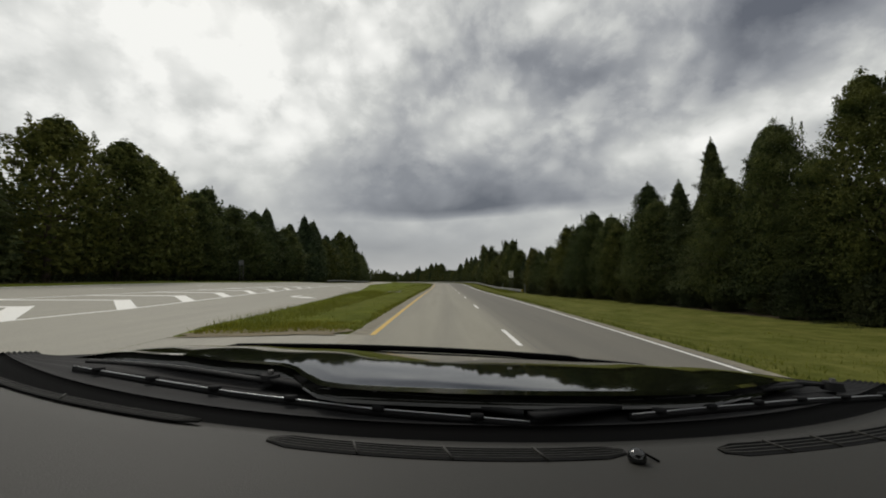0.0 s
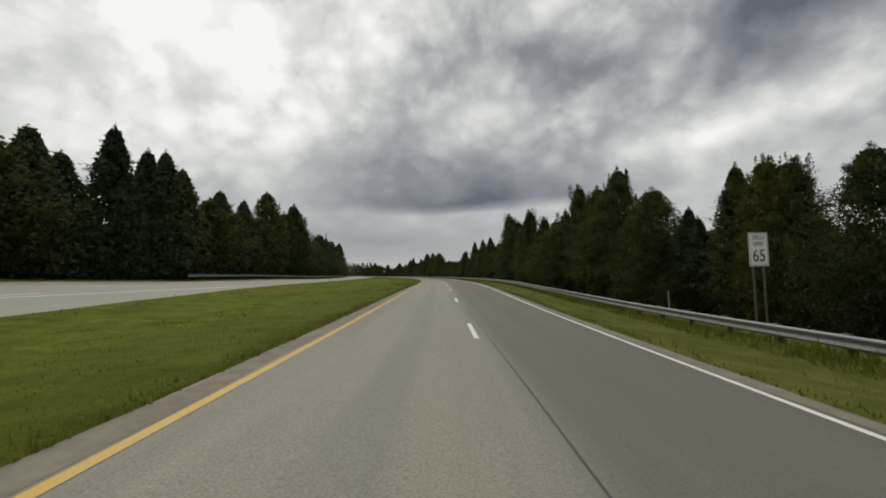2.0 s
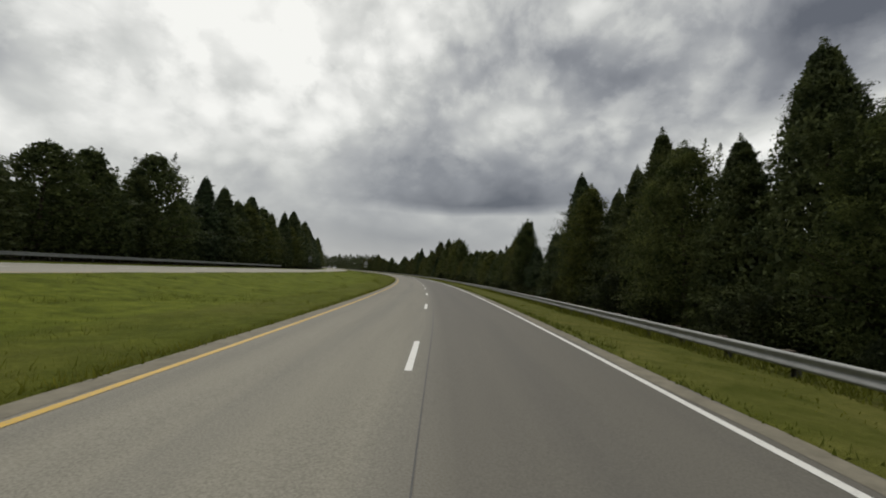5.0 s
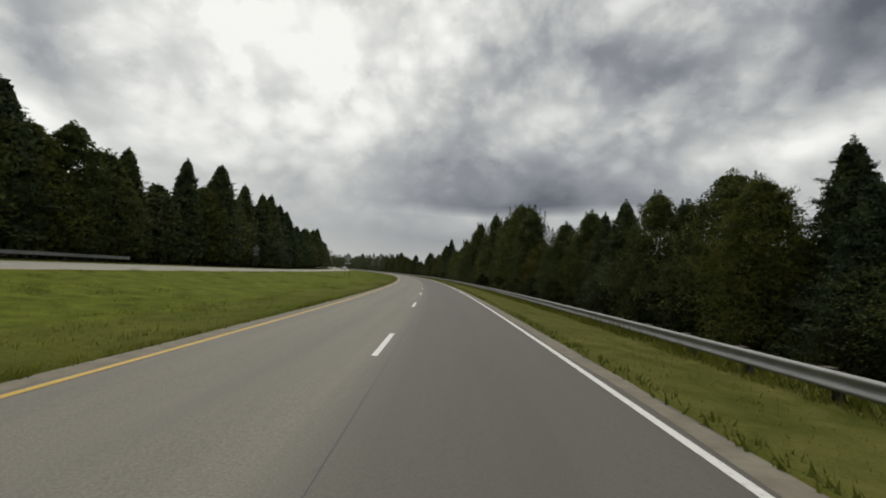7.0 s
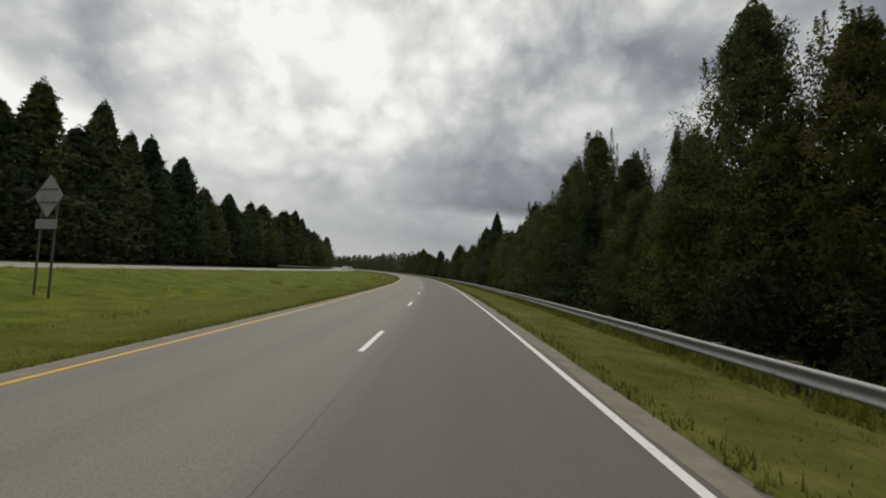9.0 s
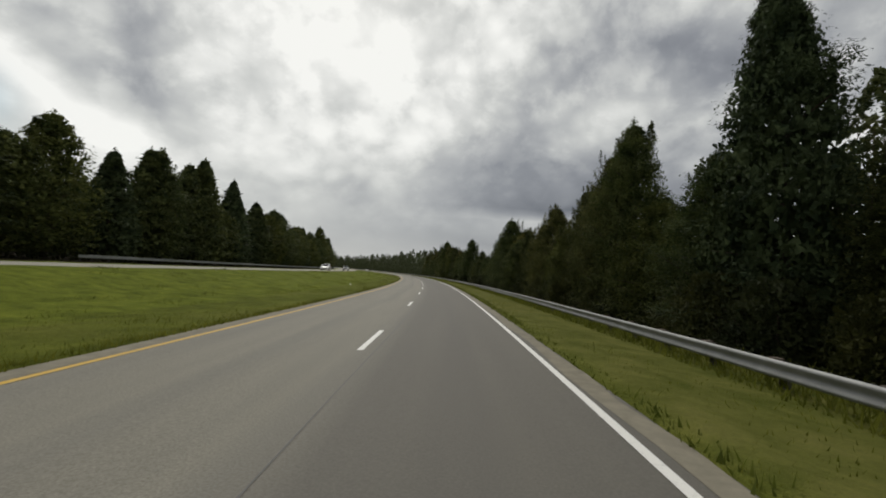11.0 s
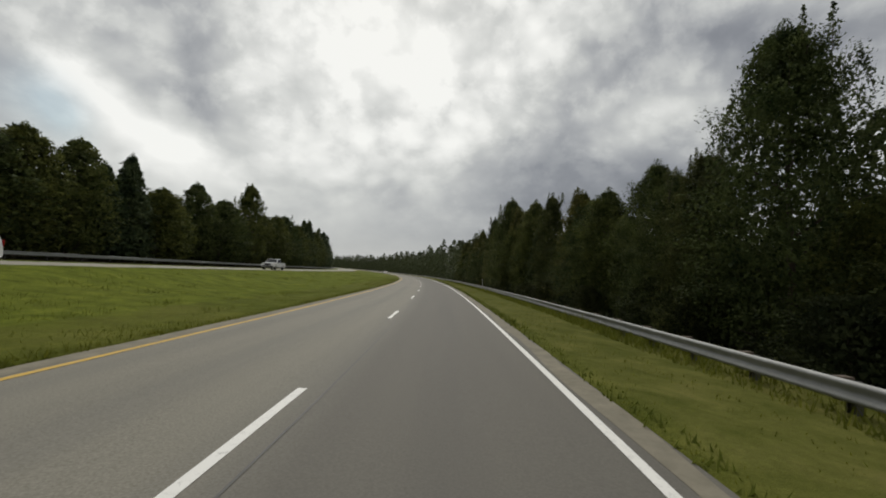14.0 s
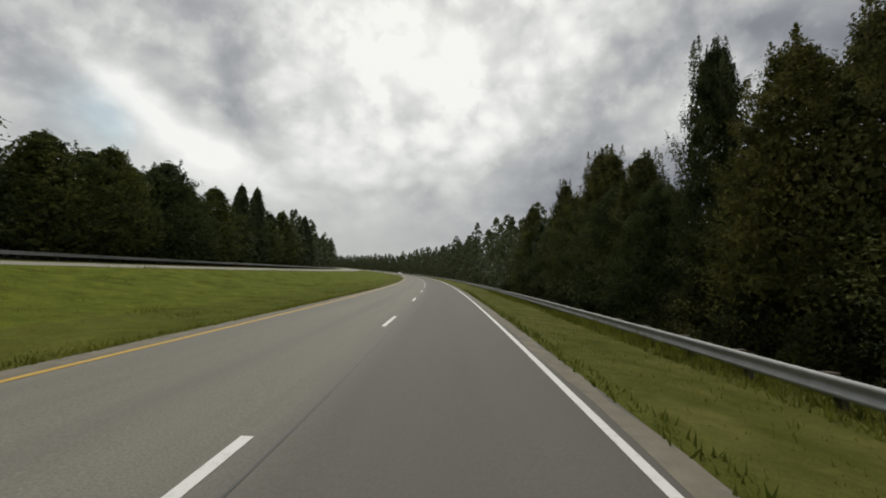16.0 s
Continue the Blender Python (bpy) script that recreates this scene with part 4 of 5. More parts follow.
# ---------------------------------------------------------------- guardrails
def w_beam(s0, s1, off_fn, top, name="beam"):
    """One steel rail panel of W section following the road."""
    prof = [(0.00, 0.0), (0.055, -0.028), (0.055, -0.075), (0.0, -0.125), (0.0, -0.185), (0.055, -0.235), (0.055, -0.282), (0.0, -0.31)]
    s = np.linspace(s0, s1, max(2, int((s1 - s0) / 2) + 1))
    rows, cols = [], len(prof)
    off = np.array([off_fn(q) for q in s])
    base = at(s, off)
    x, y, _, th = line_at(s)
    side = off_fn.side
    for thick in (0.0, 0.006):
        g = np.zeros((len(s), cols, 3))
        for j, (d, z) in enumerate(prof):
            o = -side * (d - thick)
            g[:, j, 0] = base[:, 0] + np.cos(th) * o
            g[:, j, 1] = base[:, 1] + np.sin(th) * o
            g[:, j, 2] = base[:, 2] + top + z
        rows.append(g.reshape(-1, 3))
    f = grid_faces(len(s), cols)
    n = len(rows[0])
    return mesh_np(name, np.concatenate(rows), np.concatenate([f, f[:, ::-1] + n]), mats=(M_STEEL,), smooth=True)


class Line:
    """Offset of a rail along the road; side is +1 where traffic lies to its left."""
    def __init__(self, xs, ys, side):
        self.xs, self.ys, self.side = xs, ys, side

    def __call__(self, s):
        return float(np.interp(s, self.xs, self.ys))


def post_mesh():
    bm = bmesh.new()
    for m, sx, sy in ((pose(0, 0.07, 0), 0.10, 0.010), (pose(0, -0.07, 0), 0.10, 0.010), (pose(0, 0, 0), 0.008, 0.14)):
        box_bm(bm, sx, sy, 1.0, pose(0, 0, 0.24) @ m)
    me = bpy.data.meshes.new("post")
    bm.to_mesh(me)
    bm.free()
    me.materials.append(M_POST)
    return me


def block_mesh():
    bm = bmesh.new()
    box_bm(bm, 0.19, 0.15, 0.34, Matrix(), 0.008)
    me = bpy.data.meshes.new("block")
    bm.to_mesh(me)
    bm.free()
    me.materials.append(M_RUST)
    return me


POST, BLOCK = post_mesh(), block_mesh()
TOP, TOP_L = 0.56, 0.78


def guardrail(s0, s1, fn, label, posts_to, top=TOP_L):
    rail = tagged(new("guardrail"), label, "guardrail")
    s = s0
    while s < s1:
        b = new("beam", w_beam(s, min(s + 7.62, s1), fn, top))
        b.parent = rail
        s += 7.62
    s = s0 + 0.6
    while s < min(s1, posts_to):
        p = new("post", POST)
        p.parent = rail
        p.matrix_basis = put(s, fn(s) + fn.side * 0.26, top - 0.78)
        k = new("block", BLOCK)
        k.parent = rail
        k.matrix_basis = put(s, fn(s) + fn.side * 0.10, top - 0.155)
        s += 3.81 if fn.side < 0 else 1.905
    return rail


RAIL_R = Line([56, 64, 74, 86, 100, 160, 300, 500, 2000], [9.0, 8.5, 8.0, 7.6, 7.3, 7.2, 7.3, 7.45, 7.45], 1)
rail_right = guardrail(58.2, 900.0, RAIL_R, "galvanised steel W-beam guardrail on posts beside the grass verge", 560, TOP)
RAIL_L = Line(list(range(0, 300, 10)) + [2000], [float(far_far(q)) - 2.6 for q in range(0, 300, 10)] + [-33.2], -1)
guardrail(114.2, 260.4, RAIL_L, "galvanised steel guardrail beyond the opposite carriageway", 258)
guardrail(374.0, 800.0, RAIL_L, "galvanised steel guardrail in front of the dark wood", 600)


def rail_end():
    """Flared terminal with a striped object marker."""
    bm = bmesh.new()
    box_bm(bm, 0.10, 0.34, 0.36, pose(0, 0, TOP - 0.155), 0.03)
    end = part("terminal", bm, M_STEEL, rail_right, "blunt rail end")
    end.matrix_basis = put(58.1, RAIL_R(58.1))
    bm = bmesh.new()
    box_bm(bm, 0.30, 0.02, 0.34, pose(0, 0, TOP - 0.16), 0.004)
    face = part("marker", bm, M_CHEV, rail_right, "yellow and black striped end marker")
    face.matrix_basis = put(57.9, RAIL_R(57.9) + 0.12)
    for i in range(4):
        bm = bmesh.new()
        box_bm(bm, 0.05, 0.004, 0.22, pose(-0.10 + 0.075 * i, -0.013, TOP - 0.16) @ pose(0, 0, 0, 0, 38, 0))
        st = part("stripe", bm, M_BLACK, face)


rail_end()


# ---------------------------------------------------------------- signs
def text_mesh(word, size, mat, name="lettering"):
    cu = bpy.data.curves.new(name, "FONT")
    cu.body, cu.size, cu.align_x, cu.align_y, cu.extrude = word, size, "CENTER", "CENTER", 0.002
    tmp = bpy.data.objects.new(name, cu)
    scene.collection.objects.link(tmp)
    deps = bpy.context.evaluated_depsgraph_get()
    me = bpy.data.meshes.new_from_object(tmp.evaluated_get(deps))
    bpy.data.objects.remove(tmp)
    me.materials.clear()
    me.materials.append(mat)
    return me


def sign_post(parent, x, length, mat):
    bm = bmesh.new()
    box_bm(bm, 0.06, 0.06, length, pose(x, 0.05, length / 2 - 0.4), 0.006)
    part("post", bm, mat, parent)


def plate(w, h, r=0.04, t=0.004):
    bm = bmesh.new()
    pts = []
    for cx, cz, a0 in ((w / 2 - r, h / 2 - r, 0), (-w / 2 + r, h / 2 - r, 90), (-w / 2 + r, -h / 2 + r, 180), (w / 2 - r, -h / 2 + r, 270)):
        for k in range(5):
            a = radians(a0 + 22.5 * k)
            pts.append(bm.verts.new((cx + r * math.cos(a), 0, cz + r * math.sin(a))))
    f = bm.faces.new(pts)
    ex = bmesh.ops.extrude_face_region(bm, geom=[f])
    bmesh.ops.translate(bm, vec=(0, t, 0), verts=[v for v in ex["geom"] if isinstance(v, bmesh.types.BMVert)])
    return bm


def speed_sign():
    top = tagged(new("speed_limit_sign"), "white speed limit sign with black lettering on two steel posts", "road sign")
    top.matrix_basis = put(75.5, 10.5, 0, 14)
    z = 3.12
    sign_post(top, -0.24, z + 1.0, M_POST)
    sign_post(top, 0.24, z + 1.0, M_POST)
    p = part("panel", plate(0.91, 1.22), M_SIGN, top)
    p.location = (0, 0, z)
    for word, size, dz in (("SPEED", 0.215, 0.42), ("LIMIT", 0.215, 0.19), ("65", 0.62, -0.25)):
        o = new("lettering", text_mesh(word, size, M_BLACK))
        o.parent = p
        o.matrix_basis = pose(0, -0.004, dz, 90, 0, 0)
    for w, h, x, zz in ((0.84, 0.016, 0, 0.575), (0.84, 0.016, 0, -0.575), (0.016, 1.15, 0.415, 0), (0.016, 1.15, -0.415, 0)):
        bm = bmesh.new()
        box_bm(bm, w, 0.004, h, pose(x, -0.002, zz))
        part("border", bm, M_BLACK, p)


speed_sign()


def back_sign(s, off, centre, diamond, label, name):
    """A sign seen from behind: bare sheet on two posts."""
    top = tagged(new(name), label, "road sign")
    top.matrix_basis = put(s, off, 0, -18)
    for x in (-0.42, 0.42) if diamond else (-0.3, 0.3):
        sign_post(top, x, centre + 0.5, M_POST)
    if diamond:
        p = part("panel", plate(1.16, 1.16, 0.05), M_ALU, top, "bare aluminium back")
        p.matrix_basis = pose(0, -0.02, centre, 0, 45, 0)
        q = part("plaque", plate(1.22, 0.36, 0.03), M_ALU, top)
        q.location = (0, -0.02, centre - 1.06)
        for z in (centre - 0.25, centre + 0.25):
            bm = bmesh.new()
            box_bm(bm, 1.0, 0.03, 0.05, pose(0, -0.035, z))
            part("brace", bm, M_POST, top)
    else:
        p = part("panel", plate(0.92, 0.76, 0.05), M_ALU, top, "bare aluminium back")
        p.location = (0, -0.02, centre)
        for z in (centre - 0.25, centre + 0.25):
            bm = bmesh.new()
            box_bm(bm, 0.85, 0.03, 0.05, pose(0, -0.035, z))
            part("brace", bm, M_POST, top)
    return top


back_sign(294.0, -31.7, 3.75, True, "diamond warning sign seen from its grey back, by the far wood", "warning_sign")
back_sign(288.0, -13.4, 3.8, True, "diamond warning sign seen from its grey back, in the median grass", "warning_sign")
back_sign(62.0, -32.2, 2.85, False, "rectangular sign seen from its grey back, beyond the far road", "road_sign")


def marker_post(s, off, h):
    top = tagged(new("marker_post"), "thin grey metal marker post in the verge", "marker post", "marker posts")
    top.matrix_basis = put(s, off)
    bm = bmesh.new()
    box_bm(bm, 0.06, 0.02, h + 0.2, pose(0, 0, h / 2 - 0.1), 0.006)
    part("stake", bm, M_ALU, top)
    bm = bmesh.new()
    box_bm(bm, 0.05, 0.006, 0.14, pose(0, -0.014, h - 0.12), 0.002)
    part("reflector", bm, M_ALU, top)


for s, o, h in ((59.4, 9.7, 1.25), (80.0, 9.6, 1.2), (477.7, 7.8, 1.4)):
    marker_post(s, o, h)


# ---------------------------------------------------------------- markings of the opposite carriageway
def gore_line(s):
    return np.interp(s, [-60, 17, 27, 50, 67, 81, 112], [-14.8, -15.0, -16.2, -18.6, -20.7, -21.5, -21.6])


def ribbon(name, s0, s1, fn, w, mat, parent, label="", step=3.0):
    return mark(name, strip(name, s0, s1, lambda q: fn(q) - w / 2, lambda q: fn(q) + w / 2, 0.007, mat, step), parent, label)


ribbon("gore_line", -40, 112, gore_line, 0.16, M_WHITE, road_far, "solid white gore line")
ribbon("gore_line", -40, 84, lambda q: np.interp(q, [-60, 40, 84], [-22.0, -22.0, -22.6]), 0.16, M_WHITE, road_far, "solid white gore line")
ribbon("edge_line", -60, 1400, lambda q: far_far(q) + 0.55, 0.14, M_WHITE, road_far, "solid white edge line")
ribbon("edge_line", 112, 1400, lambda q: far_edge(q) - 0.5, 0.14, M_YELLOW, road_far, "solid yellow edge line")
for i in range(-4, 60):
    mark("lane_dash", strip("lane_dash", 4 + i * PERIOD, 4 + i * PERIOD + DASH, -26.3, -26.18, 0.007, M_WHITE, DASH / 3), road_far)


def hatch_bar(a, b, wide):
    """One arm of a chevron, from (s, off) to (s, off)."""
    n = 5
    q = np.linspace(0, 1, n)
    off = a[1] + (b[1] - a[1]) * q
    s = a[0] + (b[0] - a[0]) * q
    p = at(np.stack([s, s + wide], 1), np.repeat(off[:, None], 2, 1), 0.0075)
    mark("hatch_bar", mesh_np("hatch_bar", p.reshape(-1, 3), grid_faces(n, 2), mats=(M_WHITE,)), road_far)


for i in range(-7, 8):
    s0 = 16.5 + 5.05 * i
    tip = (s0 + 4.2, (float(gore_line(s0)) - 22.0) / 2)
    hatch_bar((s0, float(gore_line(s0))), tip, 1.1)
    hatch_bar(tip, (s0 + 1.4, -21.95), 0.7)


def turn_arrow(s, off):
    """White left-turn arrow for the turning bay, read from the far side."""
    pts = [(-0.10, 2.0), (0.10, 2.0), (0.10, 0.75), (0.02, 0.35), (-0.25, 0.10), (-0.60, 0.02), (-0.60, -0.40), (-1.25, 0.22), (-0.60, 0.85), (-0.60, 0.42), (-0.30, 0.50), (-0.12, 0.85)]
    bm = bmesh.new()
    vs = []
    for x, y in pts:
        p = at(np.float64(s + y * 1.5), np.float64(off - x * 1.6), 0.009)
        vs.append(bm.verts.new(tuple(float(c) for c in p)))
    f = bm.faces.new(vs)
    bmesh.ops.triangulate(bm, faces=[f])
    part("turn_arrow", bm, M_WHITE, road_far, "white turn arrow")


turn_arrow(64.0, -17.6)
turn_arrow(30.0, -13.3)


# ---------------------------------------------------------------- drain slab and litter in the median
def drain_slab():
    bm = bmesh.new()
    box_bm(bm, 1.5, 1.1, 0.22, pose(0, 0, 0.03), 0.03)
    top = tagged(part("drain_inlet", bm, mat_plain("old concrete", (0.34, 0.33, 0.30), 0.85, 0, 0.4, 3)), "low weathered concrete drain inlet in the median grass", "drain inlet")
    top.matrix_basis = put(47.0, -7.6, 0.0, 6)


drain_slab()
M_LITTER = mat_plain("white plastic litter", (0.75, 0.75, 0.74), 0.5, 0, 0.15, 9)


def litter(s, off, seed):
    rng = np.random.default_rng(seed)
    bm = bmesh.new()
    bmesh.ops.create_icosphere(bm, subdivisions=2, radius=0.09)
    for v in bm.verts:
        v.co *= 0.7 + 0.6 * rng.random()
        v.co.z *= 0.6
    ob = tagged(part("litter", bm, M_LITTER), "crumpled white litter lying in the grass", "litter", "litter")
    ob.matrix_basis = put(s, off, 0.06)


for k, (s, o) in enumerate(((42.0, -7.9), (384.0, -9.0), (150.0, -12.0))):
    litter(s, o, k)


# ---------------------------------------------------------------- grass
def grass(name, s0, s1, lo, hi, n, h0, h1, seed, label, hug=0.0, tufts=0, wide=1.0):
    """Loose blades; hug draws them towards the first edge."""
    rng = np.random.default_rng(seed)
    s = rng.uniform(s0, s1, n)
    q = rng.uniform(0, 1, n) ** (1 + hug)
    off = lo + (hi - lo) * q
    if tufts:
        # gathered round scattered roots
        root = rng.integers(0, tufts, n)
        s = rng.uniform(s0, s1, tufts)[root] + rng.normal(0, 0.55, n)
        off = rng.uniform(hi, lo, tufts)[root] + rng.normal(0, 0.35, n)
    # follow the pavement's edge
    off = np.where(off < 0, off + (edge_l(s) - EDGE_L) * np.clip(1 + (off + 4.5) / 6, 0, 1), off + (edge_r(s) - EDGE_R) * np.clip(1 - (off - 4.2) / 4, 0, 1))
    fe = far_edge(s)
    keep = (off > fe + 0.1) | (off > 0)
    s, off = s[keep], off[keep]
    n = len(s)
    p = at(s, off)
    patch = 0.6 + 0.8 * (0.5 + 0.5 * np.sin(s / 3.1 + off) * np.sin(off * 1.3 + s / 11.0))
    h = rng.uniform(h0, h1, n) * patch
    a = rng.uniform(0, 2 * math.pi, n)
    w = rng.uniform(0.012, 0.03, n) * wide
    lean = rng.normal(0, 0.35, (n, 2)) * h[:, None]
    dx = np.stack([np.cos(a) * w, np.sin(a) * w, np.zeros(n)], 1)
    tip = p + np.stack([lean[:, 0], lean[:, 1], h], 1)
    v = np.stack([p - dx, p + dx, tip], 1).reshape(-1, 3)
    f = np.arange(3 * n).reshape(n, 3)
    return tagged(new(name, mesh_np(name, v, tris=f, mats=(M_BLADE,))), label, "grass", kind="stuff")


grass("grass", 0, 530, 4.25, 10.5, 95000, 0.04, 0.10, 51, "mown green grass blades on the verge", 0.4, 0, 0.6)
grass("grass", 11.8, 530, -4.52, -13.0, 110000, 0.04, 0.10, 52, "mown green grass blades in the median", 0.5, 0, 0.6)
grass("grass", 11.8, 530, -4.46, -4.75, 14000, 0.06, 0.17, 53, "ragged grass growing over the pavement's edge")
grass("grass", 0, 530, 4.18, 4.5, 14000, 0.06, 0.17, 54, "ragged grass growing over the pavement's edge")
grass("grass", 12.2, 48, -7.0, -11.5, 16000, 0.08, 0.30, 56, "tall unmown grass along the turning bay", 0, 0, 0.4)
grass("grass", 11.3, 13.6, -4.8, -9.0, 3500, 0.05, 0.16, 58, "ragged grass at the blunt end of the median", 0, 0, 0.5)
grass("grass", 60, 530, 6.9, 8.4, 70000, 0.12, 0.40, 55, "longer grass left standing under the guardrail")
grass("weeds", 60, 560, -5.5, -21.0, 42000, 0.07, 0.22, 57, "scattered tufts of weeds in the median grass", 0, 700, 0.6)


# ---------------------------------------------------------------- vehicles on the far road and ahead
M_CARWHITE = mat_plain("white car paint", (0.74, 0.74, 0.73), 0.3, 0, 0.05, 3, coat=0.6, bumps=0)
M_GLASS_D = mat_plain("dark car glass", (0.02, 0.022, 0.025), 0.08, 0, 0.1, 3, bumps=0)
M_TYRE = mat_plain("tyre rubber", (0.02, 0.02, 0.02), 0.85, 0, 0.3, 12)
M_RIM = mat_plain("wheel alloy", (0.45, 0.45, 0.45), 0.35, 0.8, 0.2, 8)
M_LAMP = mat_plain("headlamp lens", (0.6, 0.6, 0.58), 0.15, 0, 0.1, 8, bumps=0)
M_TAIL = mat_plain("red tail lamp", (0.30, 0.015, 0.012), 0.2, 0, 0.1, 8, bumps=0)
M_TRIM = mat_plain("black trim plastic", (0.025, 0.025, 0.026), 0.6, 0, 0.3, 20)


def hull(profile, half, tuck, bevel=0.04):
    """A body from its side outline (y, z), narrowed towards the roof by tuck per metre above z = 0.9."""
    bm = bmesh.new()
    sides = []
    for sx in (-1, 1):
        sides.append([bm.verts.new((sx * (half - max(0, z - 0.9) * tuck), y, z)) for y, z in profile])
    bm.faces.new(sides[0])
    bm.faces.new(sides[1][::-1])
    n = len(profile)
    for i in range(n):
        k = (i + 1) % n
        bm.faces.new((sides[0][i], sides[0][k], sides[1][k], sides[1][i]))
    bmesh.ops.recalc_face_normals(bm, faces=bm.faces)
    bmesh.ops.bevel(bm, geom=list(bm.edges), offset=bevel, segments=2, affect="EDGES", clamp_overlap=True)
    return bm


def wheel(parent, x, y, r=0.34, w=0.22):
    bm = bmesh.new()
    bmesh.ops.create_cone(bm, cap_ends=True, segments=24, radius1=r, radius2=r, depth=w, matrix=pose(0, 0, 0, 0, 90, 0))
    bmesh.ops.bevel(bm, geom=[e for e in bm.edges if len(e.link_faces) == 2 and e.calc_face_angle(0) > 1], offset=0.03, segments=2, affect="EDGES")
    wl = part("wheel", bm, M_TYRE, parent)
    wl.location = (x, y, r)
    bm = bmesh.new()
    bmesh.ops.create_cone(bm, cap_ends=True, segments=20, radius1=r * 0.62, radius2=r * 0.55, depth=w + 0.02, matrix=pose(0, 0, 0, 0, 90, 0))
    part("rim", bm, M_RIM, wl)


def pane(parent, pts, name="window", mat=None):
    """A thin glass panel on a quad of points."""
    bm = bmesh.new()
    f = bm.faces.new([bm.verts.new(p) for p in pts])
    ex = bmesh.ops.extrude_face_region(bm, geom=[f])
    n = f.normal.copy() if f.normal.length else Vector((0, 0, 1))
    f.normal_update()
    bmesh.ops.translate(bm, vec=f.normal * 0.012, verts=[v for v in ex["geom"] if isinstance(v, bmesh.types.BMVert)])
    return part(name, bm, mat or M_GLASS_D, parent)


def lamp_box(parent, x, y, z, w, h, mat, name):
    bm = bmesh.new()
    box_bm(bm, w, 0.06, h, pose(x, y, z), 0.02)
    part(name, bm, mat, parent)


def minivan(s, off):
    top = tagged(new("minivan"), "white minivan standing on the opposite carriageway", "van")
    prof = [(2.5, 0.32), (2.55, 0.62), (2.42, 0.86), (1.55, 1.06), (0.75, 1.66), (0.2, 1.76), (-1.7, 1.76), (-2.35, 1.62), (-2.5, 1.05), (-2.52, 0.45), (-2.4, 0.30)]
    part("body", hull(prof, 0.97, 0.20, 0.05), M_CARWHITE, top, smooth=False)
    pane(top, [(-0.80, 1.52, 1.10), (0.80, 1.52, 1.10), (0.70, 0.80, 1.66), (-0.70, 0.80, 1.66)], "windscreen")
    for sx in (-1, 1):
        for y0, y1, y2, y3 in ((1.25, 0.35, 0.30, 0.78), (0.22, -0.85, -0.85, 0.22), (-0.98, -2.15, -2.02, -0.98)):
            a, b = sx * 0.955, sx * 0.835
            pts = [(a, y0, 1.08), (a, y1, 1.08), (b, y2, 1.60), (b, y3, 1.60)]
            pane(top, pts if sx < 0 else pts[::-1])
        wheel(top, sx * 0.86, 1.55)
        wheel(top, sx * 0.86, -1.45)
        lamp_box(top, sx * 0.68, 2.49, 0.76, 0.42, 0.16, M_LAMP, "headlight")
        lamp_box(top, sx * 0.86, -2.48, 1.15, 0.16, 0.42, M_TAIL, "tail_light")
        bm = bmesh.new()
        box_bm(bm, 0.18, 0.10, 0.14, pose(sx * 1.04, 1.15, 1.12), 0.03)
        part("mirror", bm, M_CARWHITE, top)
    lamp_box(top, 0, 2.53, 0.60, 0.85, 0.18, M_TRIM, "grille")
    lamp_box(top, 0, 2.53, 0.38, 1.5, 0.14, M_TRIM, "bumper_trim")
    top.matrix_basis = put(s, off, 0, 180)


def pickup(s, off):
    top = tagged(new("pickup_truck"), "white pickup truck standing on the opposite carriageway", "truck")
    prof = [(2.7, 0.42), (2.75, 0.72), (2.65, 1.02), (1.35, 1.14), (0.75, 1.72), (0.1, 1.78), (-0.55, 1.74), (-0.72, 1.16), (-0.74, 0.45)]
    part("cab", hull(prof, 0.96, 0.22, 0.05), M_CARWHITE, top)
    for sx in (-1, 1):
        bm = bmesh.new()
        box_bm(bm, 0.10, 1.98, 0.70, pose(sx * 0.90, -1.78, 0.80), 0.03)
        part("bed_side", bm, M_CARWHITE, top)
        wheel(top, sx * 0.84, 1.75, 0.38, 0.25)
        wheel(top, sx * 0.84, -1.65, 0.38, 0.25)
        lamp_box(top, sx * 0.70, 2.69, 0.88, 0.36, 0.20, M_LAMP, "headlight")
        pts = [(sx * 0.94, 1.10, 1.16), (sx * 0.94, -0.45, 1.16), (sx * 0.81, -0.42, 1.66), (sx * 0.81, 0.68, 1.66)]
        pane(top, pts if sx < 0 else pts[::-1])
        bm = bmesh.new()
        box_bm(bm, 0.20, 0.10, 0.20, pose(sx * 1.06, 0.95, 1.22), 0.03)
        part("mirror", bm, M_TRIM, top)
    bm = bmesh.new()
    box_bm(bm, 1.8, 1.98, 0.12, pose(0, -1.78, 0.62), 0.02)
    part("bed_floor", bm, M_TRIM, top)
    bm = bmesh.new()
    box_bm(bm, 1.8, 0.08, 0.62, pose(0, -2.76, 0.84), 0.03)
    part("tailgate", bm, M_CARWHITE, top)
    pane(top, [(-0.82, 1.33, 1.18), (0.82, 1.33, 1.18), (0.72, 0.80, 1.70), (-0.72, 0.80, 1.70)], "windscreen")
    lamp_box(top, 0, 2.74, 0.84, 0.95, 0.30, M_TRIM, "grille")
    lamp_box(top, 0, 2.78, 0.56, 1.75, 0.16, M_TRIM, "bumper")
    top.matrix_basis = put(s, off, 0, 180)


